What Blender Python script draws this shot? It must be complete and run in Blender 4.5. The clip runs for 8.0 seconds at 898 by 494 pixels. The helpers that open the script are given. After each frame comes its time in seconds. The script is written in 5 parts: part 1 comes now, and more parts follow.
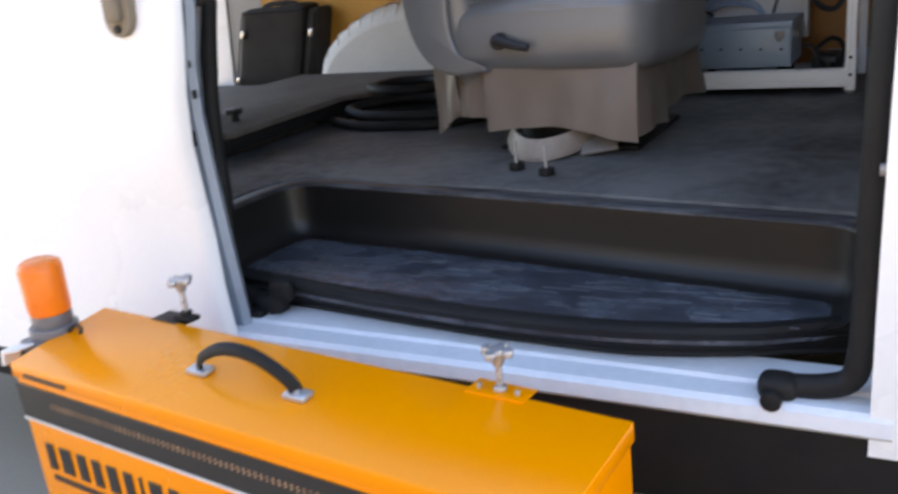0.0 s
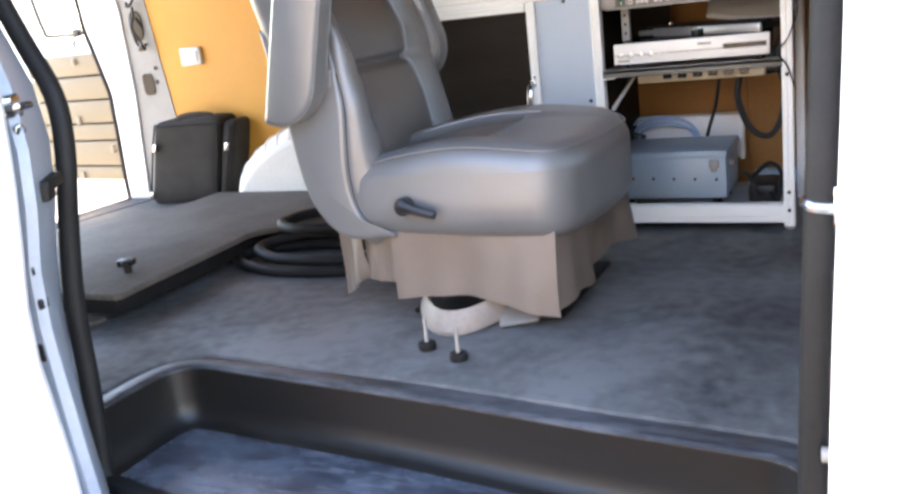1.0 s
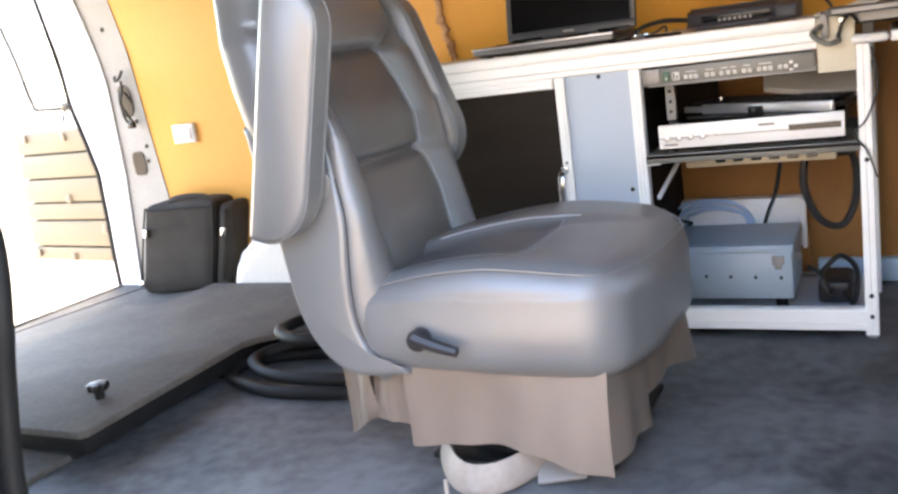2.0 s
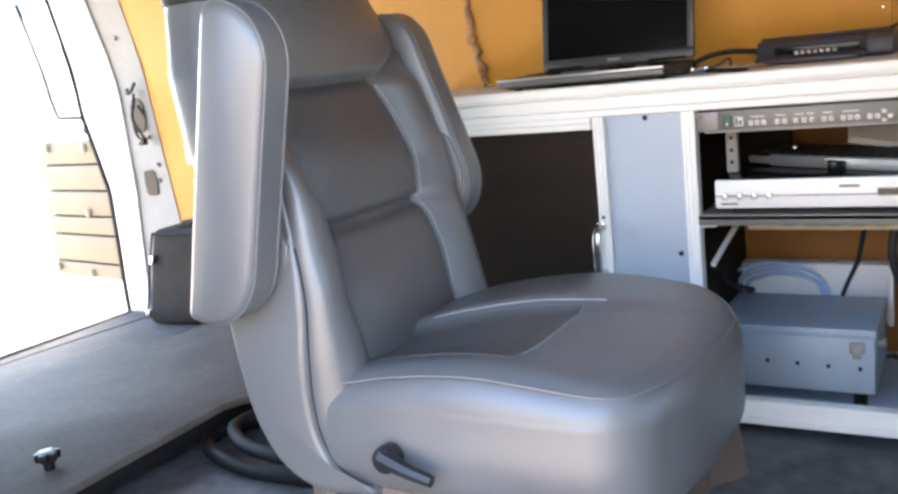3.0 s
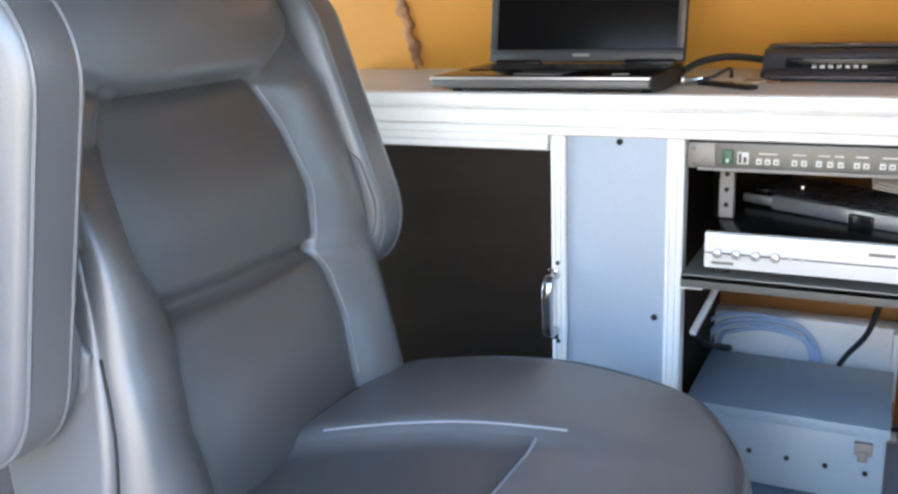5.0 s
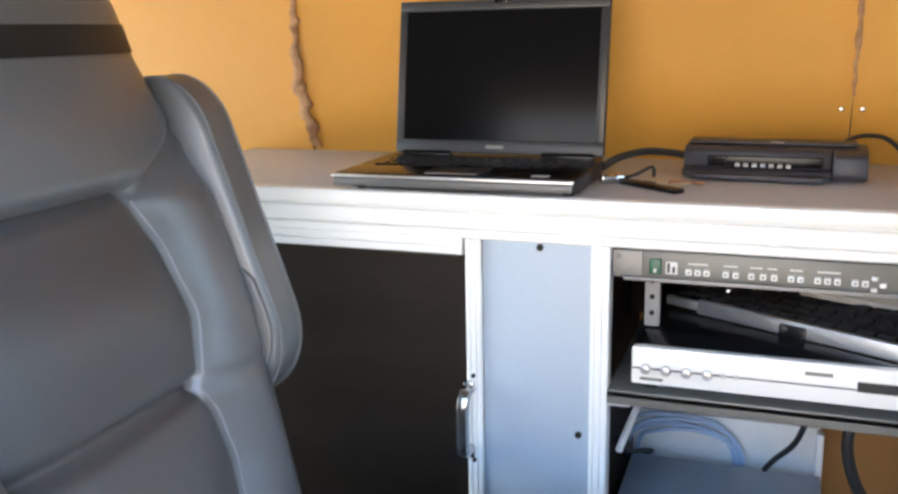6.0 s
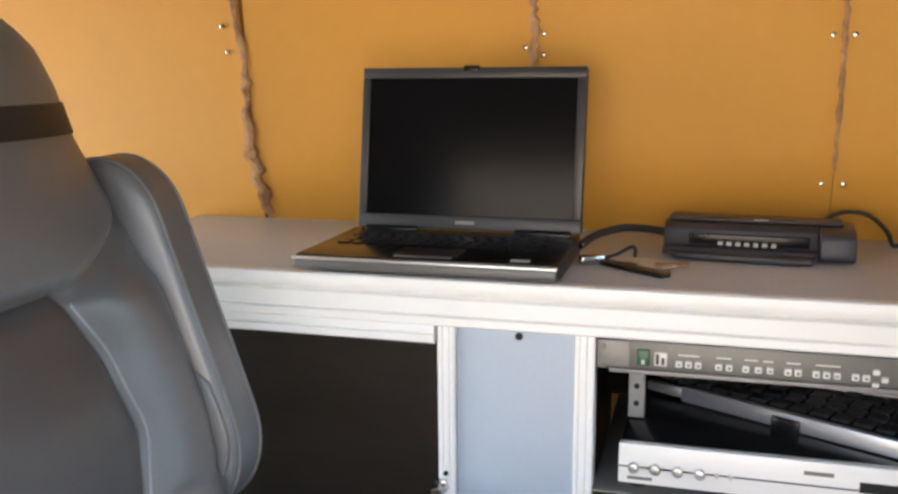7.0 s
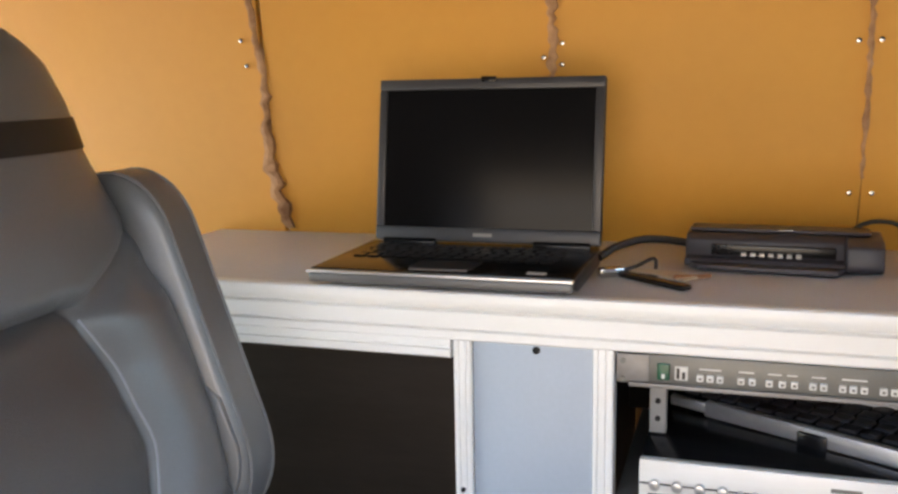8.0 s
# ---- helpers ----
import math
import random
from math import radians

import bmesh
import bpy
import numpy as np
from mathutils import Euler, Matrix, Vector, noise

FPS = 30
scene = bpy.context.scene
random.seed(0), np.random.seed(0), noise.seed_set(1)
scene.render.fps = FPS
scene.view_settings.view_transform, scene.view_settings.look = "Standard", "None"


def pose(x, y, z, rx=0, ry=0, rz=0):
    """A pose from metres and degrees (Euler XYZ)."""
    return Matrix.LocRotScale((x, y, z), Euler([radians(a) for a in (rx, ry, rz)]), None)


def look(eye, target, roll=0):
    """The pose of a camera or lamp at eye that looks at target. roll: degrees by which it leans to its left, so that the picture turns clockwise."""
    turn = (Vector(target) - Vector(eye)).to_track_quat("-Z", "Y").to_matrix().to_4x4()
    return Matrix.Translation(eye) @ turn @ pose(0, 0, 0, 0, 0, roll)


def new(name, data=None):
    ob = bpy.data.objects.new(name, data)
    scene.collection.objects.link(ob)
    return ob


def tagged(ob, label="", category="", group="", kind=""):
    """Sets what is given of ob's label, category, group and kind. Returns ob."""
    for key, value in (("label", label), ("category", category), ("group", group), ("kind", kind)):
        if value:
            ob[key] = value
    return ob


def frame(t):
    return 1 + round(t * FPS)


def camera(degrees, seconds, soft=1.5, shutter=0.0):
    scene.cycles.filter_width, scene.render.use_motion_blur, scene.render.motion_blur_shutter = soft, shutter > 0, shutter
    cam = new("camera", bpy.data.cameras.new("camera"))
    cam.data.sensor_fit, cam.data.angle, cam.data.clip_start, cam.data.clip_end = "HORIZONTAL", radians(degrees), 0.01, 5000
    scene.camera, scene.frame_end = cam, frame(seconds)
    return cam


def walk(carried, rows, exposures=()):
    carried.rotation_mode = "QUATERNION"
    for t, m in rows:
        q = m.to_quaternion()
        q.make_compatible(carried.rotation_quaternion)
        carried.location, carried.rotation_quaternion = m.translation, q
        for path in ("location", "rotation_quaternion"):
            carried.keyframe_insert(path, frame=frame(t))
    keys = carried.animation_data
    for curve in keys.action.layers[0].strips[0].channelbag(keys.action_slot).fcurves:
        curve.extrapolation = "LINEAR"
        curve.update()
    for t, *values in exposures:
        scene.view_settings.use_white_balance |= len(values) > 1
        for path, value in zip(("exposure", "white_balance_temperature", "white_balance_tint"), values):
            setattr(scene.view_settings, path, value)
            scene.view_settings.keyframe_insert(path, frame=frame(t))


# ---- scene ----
cam = camera(52.5, 8.0, 2.6, 0.3)
PATH = [
    (0, (0.337, 0.329, 1.189), (-0.600, 1.985, 0.574), -6.1),
    (0.2, (0.331, 0.378, 1.234), (-0.541, 2.067, 0.611), -7.3),
    (0.4, (0.335, 0.419, 1.281), (-0.505, 2.126, 0.667), -8.0),
    (0.5, (0.337, 0.456, 1.312), (-0.482, 2.169, 0.683), -8.1),
    (0.8, (0.339, 0.590, 1.367), (-0.517, 2.310, 0.812), -8.1),
    (1, (0.329, 0.664, 1.398), (-0.533, 2.389, 0.868), -6.9),
    (1.2, (0.310, 0.724, 1.420), (-0.565, 2.455, 0.934), -7.5),
    (1.5, (0.258, 0.821, 1.453), (-0.633, 2.559, 1.023), -9.5),
    (1.7, (0.211, 0.887, 1.462), (-0.666, 2.633, 1.034), -8.3),
    (2.8, (0.120, 1.340, 1.502), (-0.844, 3.037, 1.065), -7.4),
    (3, (0.111, 1.389, 1.510), (-0.905, 3.063, 1.102), -6.4),
    (3.3, (0.094, 1.440, 1.520), (-0.959, 3.093, 1.122), -4.5),
    (3.5, (0.078, 1.481, 1.541), (-0.974, 3.123, 1.096), -4.9),
    (4, (0.011, 1.637, 1.540), (-1.025, 3.266, 1.015), -4.1),
    (4.2, (-0.027, 1.720, 1.543), (-1.030, 3.374, 1.035), -4.7),
    (5.3, (-0.100, 1.841, 1.606), (-0.932, 3.573, 1.051), -2.5),
    (5.5, (-0.101, 1.868, 1.621), (-0.925, 3.604, 1.064), -3.8),
    (5.8, (-0.141, 1.920, 1.633), (-0.874, 3.718, 1.150), -2.0),
    (6, (-0.178, 1.958, 1.650), (-0.843, 3.787, 1.188), -1.2),
    (6.2, (-0.200, 1.980, 1.652), (-0.831, 3.829, 1.225), -1.4),
    (6.5, (-0.223, 2.009, 1.682), (-0.818, 3.873, 1.269), -1.0),
    (6.8, (-0.241, 2.034, 1.684), (-0.803, 3.915, 1.300), -1.1),
    (7, (-0.258, 2.047, 1.694), (-0.796, 3.935, 1.313), -0.5),
    (7.2, (-0.264, 2.057, 1.696), (-0.791, 3.948, 1.311), -0.6),
    (7.5, (-0.271, 2.071, 1.696), (-0.730, 3.979, 1.312), -0.9),
    (7.7, (-0.258, 2.072, 1.691), (-0.788, 3.966, 1.326), -1.5),
    (8, (-0.241, 2.068, 1.691), (-0.848, 3.941, 1.338), -1.2),
]
walk(cam, [(t, look(eye, target, roll)) for t, eye, target, roll in PATH],
     [(0, 2.5, 8000, 16), (0.3, 2.5, 7800, 16), (0.5, 2.9, 7650, 16), (0.8, 3.85, 7750, 17), (1.0, 4.0, 7850, 17), (1.5, 4.3, 8050, 17), (3.0, 4.15, 7250, 15), (3.5, 4.13, 6950, 14), (4.0, 4.12, 6900, 13), (5.5, 4.45, 6700, 10), (6.0, 4.36, 7000, 12), (6.5, 4.17, 7300, 13), (8.0, 3.92, 7600, 15)])

# ---- world, sun ----
world = bpy.data.worlds.new("sky")
scene.world = world
world.use_nodes = True
wn, wl = world.node_tree.nodes, world.node_tree.links
sky = wn.new("ShaderNodeTexSky")
sky.sky_type, sky.sun_disc = "NISHITA", False
SUN_EL, SUN_AZ = 40.0, 0.0            # azimuth from +y towards +x, degrees
sky.sun_elevation, sky.sun_rotation = radians(SUN_EL), radians(SUN_AZ)
sky.air_density, sky.dust_density, sky.ozone_density = 1.0, 0.3, 1.8
wl.new(sky.outputs[0], wn["Background"].inputs[0])
wn["Background"].inputs[1].default_value = 0.15
sun = new("sun", bpy.data.lights.new("sun", "SUN"))
sun.data.energy, sun.data.angle, sun.data.color = 5.0, radians(0.6), (1.0, 0.95, 0.86)
sd = Vector((math.sin(radians(SUN_AZ)) * math.cos(radians(SUN_EL)), math.cos(radians(SUN_AZ)) * math.cos(radians(SUN_EL)), math.sin(radians(SUN_EL))))
sun.matrix_world = look(sd * 20, (0, 0, 0))


# ---- materials ----
def mat(name, a, b=None, rough=0.5, metal=0.0, grain=40.0, patch=4.0, bump=0.0, bump_scale=None, rough_var=0.12, streak=(1, 1, 1), spec=0.5, mix=0.5, coat=0.0, band=0.17):
    """Two noise scales blend colour a with b; the fine one also drives the relief, the broad one the gloss."""
    m = bpy.data.materials.new(name)
    m.use_nodes = True
    n, l = m.node_tree.nodes, m.node_tree.links
    p = n["Principled BSDF"]
    b = b or tuple(min(1.0, c * 0.82) for c in a)
    tc, mp = n.new("ShaderNodeTexCoord"), n.new("ShaderNodeMapping")
    mp.inputs["Scale"].default_value = streak
    l.new(tc.outputs["Object"], mp.inputs[0])
    fine, broad = n.new("ShaderNodeTexNoise"), n.new("ShaderNodeTexNoise")
    for node, s, d in ((fine, grain, 4.0), (broad, patch, 5.0)):
        node.inputs["Scale"].default_value, node.inputs["Detail"].default_value = s, d
        l.new(mp.outputs[0], node.inputs["Vector"])
    add = n.new("ShaderNodeMath")
    add.operation = "MULTIPLY_ADD"
    add.inputs[1].default_value = 0.35
    l.new(fine.outputs[0], add.inputs[0])
    half = n.new("ShaderNodeMath")
    half.operation = "MULTIPLY"
    half.inputs[1].default_value = 0.65
    l.new(broad.outputs[0], half.inputs[0])
    l.new(half.outputs[0], add.inputs[2])
    ramp = n.new("ShaderNodeValToRGB")
    ramp.color_ramp.elements[0].position, ramp.color_ramp.elements[1].position = mix - band, mix + band
    ramp.color_ramp.elements[0].color, ramp.color_ramp.elements[1].color = (*b, 1), (*a, 1)
    l.new(add.outputs[0], ramp.inputs[0])
    l.new(ramp.outputs[0], p.inputs["Base Color"])
    rr = n.new("ShaderNodeMapRange")
    rr.inputs[3].default_value, rr.inputs[4].default_value = max(0.02, rough - rough_var), min(1.0, rough + rough_var)
    l.new(broad.outputs[0], rr.inputs[0])
    l.new(rr.outputs[0], p.inputs["Roughness"])
    p.inputs["Metallic"].default_value, p.inputs["Specular IOR Level"].default_value = metal, spec
    p.inputs["Coat Weight"].default_value = coat
    if bump:
        bn, bt = n.new("ShaderNodeBump"), n.new("ShaderNodeTexNoise")
        bt.inputs["Scale"].default_value, bt.inputs["Detail"].default_value = bump_scale or grain, 3.0
        l.new(mp.outputs[0], bt.inputs["Vector"])
        bn.inputs["Strength"].default_value, bn.inputs["Distance"].default_value = bump, 0.002
        l.new(bt.outputs[0], bn.inputs["Height"])
        l.new(bn.outputs[0], p.inputs["Normal"])
    return m


WHITE = mat("white_van_paint", (0.85, 0.855, 0.86), (0.79, 0.795, 0.80), 0.28, grain=90, patch=2, bump=0.04, coat=0.3, mix=0.4)
# White paint darkened and blued: the door way's shade is in this colour.
JAMB = mat("shaded_jamb_white", (0.29, 0.345, 0.41), (0.23, 0.275, 0.33), 0.38, grain=60, patch=7, bump=0.06, mix=0.42)
RUBBER = mat("black_rubber", (0.010, 0.010, 0.0105), (0.017, 0.0165, 0.016), 0.6, spec=0.22, grain=120, patch=9, bump=0.15)
CARPET = mat("grey_vinyl_floor", (0.047, 0.049, 0.051), (0.142, 0.146, 0.147), 0.52, spec=0.28, band=0.12, mix=0.52, grain=26, patch=3.4, bump=0.3, bump_scale=260)
BOARD = mat("grey_covered_board", (0.125, 0.109, 0.094), (0.070, 0.060, 0.052), 0.8, band=0.13, grain=60, patch=7, bump=0.4, bump_scale=480)
RISER = mat("black_step_plastic", (0.0065, 0.0060, 0.0056), (0.012, 0.0110, 0.0102), 0.40, grain=40, patch=3, bump=0.12, bump_scale=260, spec=0.38, band=0.2, streak=(0.5, 0.5, 1))
BEAD = mat("worn_step_nosing", (0.020, 0.022, 0.026), (0.095, 0.102, 0.115), 0.45, grain=70, patch=9, band=0.11, mix=0.44, bump=0.25, streak=(0.5, 2, 1))
STEP = mat("scuffed_step_plastic", (0.030, 0.036, 0.049), (0.112, 0.132, 0.166), 0.28, spec=0.7, band=0.13, grain=34, patch=9, bump=0.3, bump_scale=220, streak=(1, 2, 1), mix=0.46)
SCUFF = mat("grey_plastic_scuffs", (0.13, 0.15, 0.18), (0.085, 0.098, 0.12), 0.45, grain=60, patch=9)
LEATHER = mat("grey_leather", (0.140, 0.147, 0.153), (0.117, 0.122, 0.127), 0.33, spec=1.0, grain=340, patch=6, bump=0.22, bump_scale=620, rough_var=0.04)
INSERT = mat("grey_leather_insert", (0.090, 0.091, 0.091), (0.073, 0.074, 0.074), 0.37, spec=0.9, grain=380, patch=7, bump=0.3, bump_scale=700, rough_var=0.04)
SKIRT = mat("taupe_vinyl_skirt", (0.180, 0.146, 0.122), (0.150, 0.121, 0.101), 0.5, grain=300, patch=9, bump=0.2, bump_scale=600)
PIPING = mat("pale_grey_piping", (0.185, 0.19, 0.195), (0.15, 0.155, 0.16), 0.34, grain=200)
STITCH = mat("pale_seam_thread", (0.30, 0.325, 0.35), (0.24, 0.26, 0.28), 0.4, grain=200)
OCHRE = mat("ochre_panel", (0.64, 0.305, 0.045), (0.605, 0.28, 0.039), 0.55, grain=45, patch=2.2, bump=0.05, bump_scale=180)
FOAM = mat("brown_sealing_foam", (0.58, 0.345, 0.19), (0.26, 0.12, 0.055), 0.85, grain=90, patch=22, bump=0.9, bump_scale=130)
CREAM = mat("cream_aluminium", (0.87, 0.868, 0.845), (0.83, 0.826, 0.80), 0.32, grain=80, patch=5, bump=0.05, streak=(0.3, 1, 1), mix=0.42)
PANEL = mat("grey_sheet_panel", (0.44, 0.51, 0.585), (0.395, 0.46, 0.53), 0.5, grain=150, patch=4, bump=0.04)
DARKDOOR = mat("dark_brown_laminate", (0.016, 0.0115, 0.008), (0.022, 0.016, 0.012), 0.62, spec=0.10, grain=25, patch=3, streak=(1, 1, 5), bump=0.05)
DESK = mat("grey_laminate_worktop", (0.60, 0.60, 0.595), (0.53, 0.53, 0.525), 0.42, grain=240, patch=5, bump=0.05)
PLASTIC = mat("charcoal_plastic", (0.022, 0.022, 0.025), (0.016, 0.016, 0.018), 0.42, grain=260, patch=9, bump=0.12, bump_scale=500)
GREYPLASTIC = mat("slate_grey_plastic", (0.045, 0.047, 0.056), (0.035, 0.036, 0.043), 0.38, grain=260, patch=9, bump=0.08, bump_scale=500)
BLACK = mat("gloss_black_plastic", (0.008, 0.008, 0.009), (0.012, 0.012, 0.013), 0.2, spec=0.4, grain=150, patch=8)
SCREEN = mat("dark_display_glass", (0.004, 0.004, 0.005), (0.006, 0.006, 0.007), 0.16, grain=20, patch=2, rough_var=0.03, spec=0.16)
SILVER = mat("brushed_silver", (0.62, 0.62, 0.62), (0.50, 0.50, 0.50), 0.32, 0.75, grain=160, patch=6, streak=(0.1, 1, 1), bump=0.05)
CHROME = mat("worn_chrome", (0.72, 0.72, 0.72), (0.5, 0.5, 0.5), 0.2, 1.0, grain=80, patch=20)
KNOB = mat("satin_chrome_knob", (0.50, 0.52, 0.56), (0.38, 0.40, 0.43), 0.28, 0.55, grain=80, patch=20)
WHITEPLASTIC = mat("white_plastic", (0.78, 0.78, 0.76), (0.70, 0.69, 0.66), 0.42, grain=120, patch=8)
IVORY = mat("ivory_plastic", (0.66, 0.60, 0.47), (0.58, 0.52, 0.40), 0.5, grain=120, patch=8)
RACKGREY = mat("dark_grey_rack_face", (0.18, 0.175, 0.155), (0.15, 0.145, 0.13), 0.42, 0.2, grain=200, patch=8)
STEELBOX = mat("grey_painted_steel", (0.32, 0.41, 0.48), (0.275, 0.355, 0.42), 0.32, grain=160, patch=6, bump=0.08, bump_scale=320)
GREEN = mat("green_switch", (0.01, 0.12, 0.06), (0.008, 0.08, 0.04), 0.35)
YELLOW = mat("yellow_powder_coat", (1.0, 0.30, 0.001), (0.95, 0.275, 0.001), 0.25, grain=220, patch=3, bump=0.04, bump_scale=300, spec=0.28)
DECAL = mat("black_decal", (0.02, 0.018, 0.016), (0.03, 0.026, 0.022), 0.4)
WHITELINE = mat("white_decal", (0.75, 0.74, 0.70), None, 0.45)
ORANGE = mat("orange_lens", (0.95, 0.23, 0.02), (0.85, 0.17, 0.01), 0.3, grain=60, patch=9)
GREYBASE = mat("grey_beacon_base", (0.16, 0.16, 0.17), (0.10, 0.10, 0.11), 0.4)
FABRIC = mat("black_woven_nylon", (0.022, 0.0185, 0.0155), (0.038, 0.033, 0.028), 0.85, grain=420, patch=8, bump=0.6, bump_scale=700)
CONCRETE = mat("pale_concrete", (0.30, 0.262, 0.215), (0.235, 0.205, 0.165), 0.85, grain=60, patch=0.7, bump=0.3)
BEIGE = mat("beige_door_trim", (0.20, 0.157, 0.098), (0.17, 0.133, 0.083), 0.65, grain=180, patch=4, bump=0.15)
BLUECABLE = mat("blue_cable", (0.36, 0.48, 0.66), (0.30, 0.42, 0.60), 0.45)
BLACKCABLE = mat("black_cable", (0.012, 0.012, 0.013), (0.02, 0.02, 0.02), 0.5)
STUCCO = mat("added_wall_stucco", (0.17, 0.15, 0.125), (0.135, 0.118, 0.098), 0.9, grain=20, patch=0.6, bump=0.4)
PAPER = mat("paper", (0.72, 0.71, 0.68), (0.66, 0.65, 0.62), 0.8)
CEILING = mat("grey_roof_lining", (0.14, 0.135, 0.128), (0.11, 0.107, 0.10), 0.9, grain=300, patch=3, bump=0.3)
# Browner than the ochre above, and darkened to carry the worktop's shade.
BROWNBOARD = mat("brown_shaded_board", (0.33, 0.145, 0.034), (0.27, 0.115, 0.026), 0.6, grain=60, patch=2.6, bump=0.12, bump_scale=180)
PARTITION = mat("unseen_front_grey", (0.12, 0.118, 0.115), (0.095, 0.094, 0.092), 0.6, grain=80, patch=3, bump=0.05)
HOUSING = mat("off_white_housing_paint", (0.79, 0.77, 0.73), (0.68, 0.66, 0.62), 0.45, grain=80, patch=5, bump=0.08)
PALEBLUE = mat("pale_blue_plastic", (0.40, 0.56, 0.70), (0.34, 0.50, 0.64), 0.45, grain=120, patch=6)
PRINTER = mat("dark_slate_plastic", (0.050, 0.048, 0.060), (0.038, 0.037, 0.047), 0.4, grain=260, patch=9, bump=0.08, bump_scale=500)
EDGE = mat("grey_metallic_edge", (0.13, 0.13, 0.13), (0.10, 0.10, 0.10), 0.42, 0.3, grain=160, patch=6, streak=(0.1, 1, 1))
SILL = mat("white_sill_paint", (0.76, 0.78, 0.81), (0.64, 0.66, 0.69), 0.35, grain=60, patch=7, bump=0.06, mix=0.42)
BANDMETAL = mat("worn_beige_metal", (0.34, 0.29, 0.25), (0.25, 0.21, 0.18), 0.5, grain=90, patch=14)
GREYMETAL = mat("pale_grey_metal", (0.30, 0.285, 0.27), (0.23, 0.215, 0.20), 0.45, 0.2, grain=120, patch=12)
PILLAR = mat("grey_pillar_paint", (0.31, 0.305, 0.29), (0.25, 0.245, 0.235), 0.5, grain=70, patch=6, bump=0.06)
TAUPE = mat("taupe_plastic", (0.20, 0.165, 0.12), (0.16, 0.13, 0.095), 0.45, grain=150)
SATIN = mat("satin_silver_plastic", (0.86, 0.84, 0.80), (0.78, 0.76, 0.72), 0.36, 0.05, grain=160, patch=6, streak=(0.1, 1, 1))
TAN = mat("light_wood", (0.42, 0.20, 0.10), (0.33, 0.15, 0.07), 0.5)
GLASS = bpy.data.materials.new("window_glass")
GLASS.use_nodes = True
GLASS.node_tree.nodes["Principled BSDF"].inputs["Transmission Weight"].default_value = 1.0
GLASS.node_tree.nodes["Principled BSDF"].inputs["Roughness"].default_value = 0.02
GLASS.node_tree.nodes["Principled BSDF"].inputs["Base Color"].default_value = (0.86, 0.9, 0.88, 1)


# ---- mesh helpers ----
def thing(name, base, label, category, kind="", group=""):
    ob = new(name)
    ob.empty_display_size = 0.05
    ob.location = base
    return tagged(ob, label, category, group, kind)


def origin(ob):
    return ob.location + (origin(ob.parent) if ob.parent else Vector((0, 0, 0)))


def part(name, bm, material, parent, label="", smooth=40):
    """Links bm, built in world places, as one mesh under parent."""
    o = origin(parent)
    for v in bm.verts:
        v.co -= o
    bmesh.ops.recalc_face_normals(bm, faces=bm.faces)
    for f in bm.faces:
        f.smooth = smooth > 0
    for e in bm.edges:
        if len(e.link_faces) == 2:
            e.smooth = e.calc_face_angle(0) < radians(smooth)
    me = bpy.data.meshes.new(name)
    bm.to_mesh(me)
    bm.free()
    me.materials.append(material)
    ob = new(name, me)
    ob.parent = parent
    if label:
        ob["label"] = label
    return ob


def solo(name, bm, material, label, category, kind="", group="", base=None, smooth=40):
    """A thing that is one mesh, with its origin at base."""
    base = Vector(base) if base else Vector((sum(v.co.x for v in bm.verts) / len(bm.verts), sum(v.co.y for v in bm.verts) / len(bm.verts), min(v.co.z for v in bm.verts)))
    for v in bm.verts:
        v.co -= base
    bmesh.ops.recalc_face_normals(bm, faces=bm.faces)
    for f in bm.faces:
        f.smooth = smooth > 0
    for e in bm.edges:
        if len(e.link_faces) == 2:
            e.smooth = e.calc_face_angle(0) < radians(smooth)
    me = bpy.data.meshes.new(name)
    bm.to_mesh(me)
    bm.free()
    me.materials.append(material)
    ob = new(name, me)
    ob.location = base
    return tagged(ob, label, category, group, kind)


def join(*bms):
    out = bmesh.new()
    for b in bms:
        me = bpy.data.meshes.new("tmp")
        b.to_mesh(me)
        b.free()
        out.from_mesh(me)
        bpy.data.meshes.remove(me)
    return out


def move(bm, m):
    bm.transform(m)
    return bm


def box(lo, hi, r=0.002, seg=2):
    bm = bmesh.new()
    bmesh.ops.create_cube(bm, size=1)
    lo, hi = Vector(lo), Vector(hi)
    for v in bm.verts:
        v.co = Vector([(lo[i] + hi[i]) / 2 + v.co[i] * (hi[i] - lo[i]) for i in range(3)])
    if r:
        bmesh.ops.bevel(bm, geom=bm.edges[:], offset=min(r, 0.45 * min(hi[i] - lo[i] for i in range(3))), segments=seg, affect="EDGES", profile=0.5)
    return bm


def soft(lo, hi, r, n=9, shape=None):
    """A rounded block on a fine grid; shape(point, unit) may push its points about."""
    bm = bmesh.new()
    bmesh.ops.create_cube(bm, size=2)
    bmesh.ops.subdivide_edges(bm, edges=bm.edges[:], cuts=n, use_grid_fill=True)
    lo, hi = Vector(lo), Vector(hi)
    half, mid = (hi - lo) / 2, (hi + lo) / 2
    for v in bm.verts:
        u = Vector([math.sin(c * math.pi / 2) for c in v.co])
        p = Vector([u[i] * half[i] for i in range(3)])
        q = Vector([max(-(half[i] - r), min(half[i] - r, p[i])) for i in range(3)])
        d = p - q
        if d.length > 1e-9:
            p = q + d.normalized() * r
        p += mid
        v.co = shape(p, u) if shape else p
    return bm


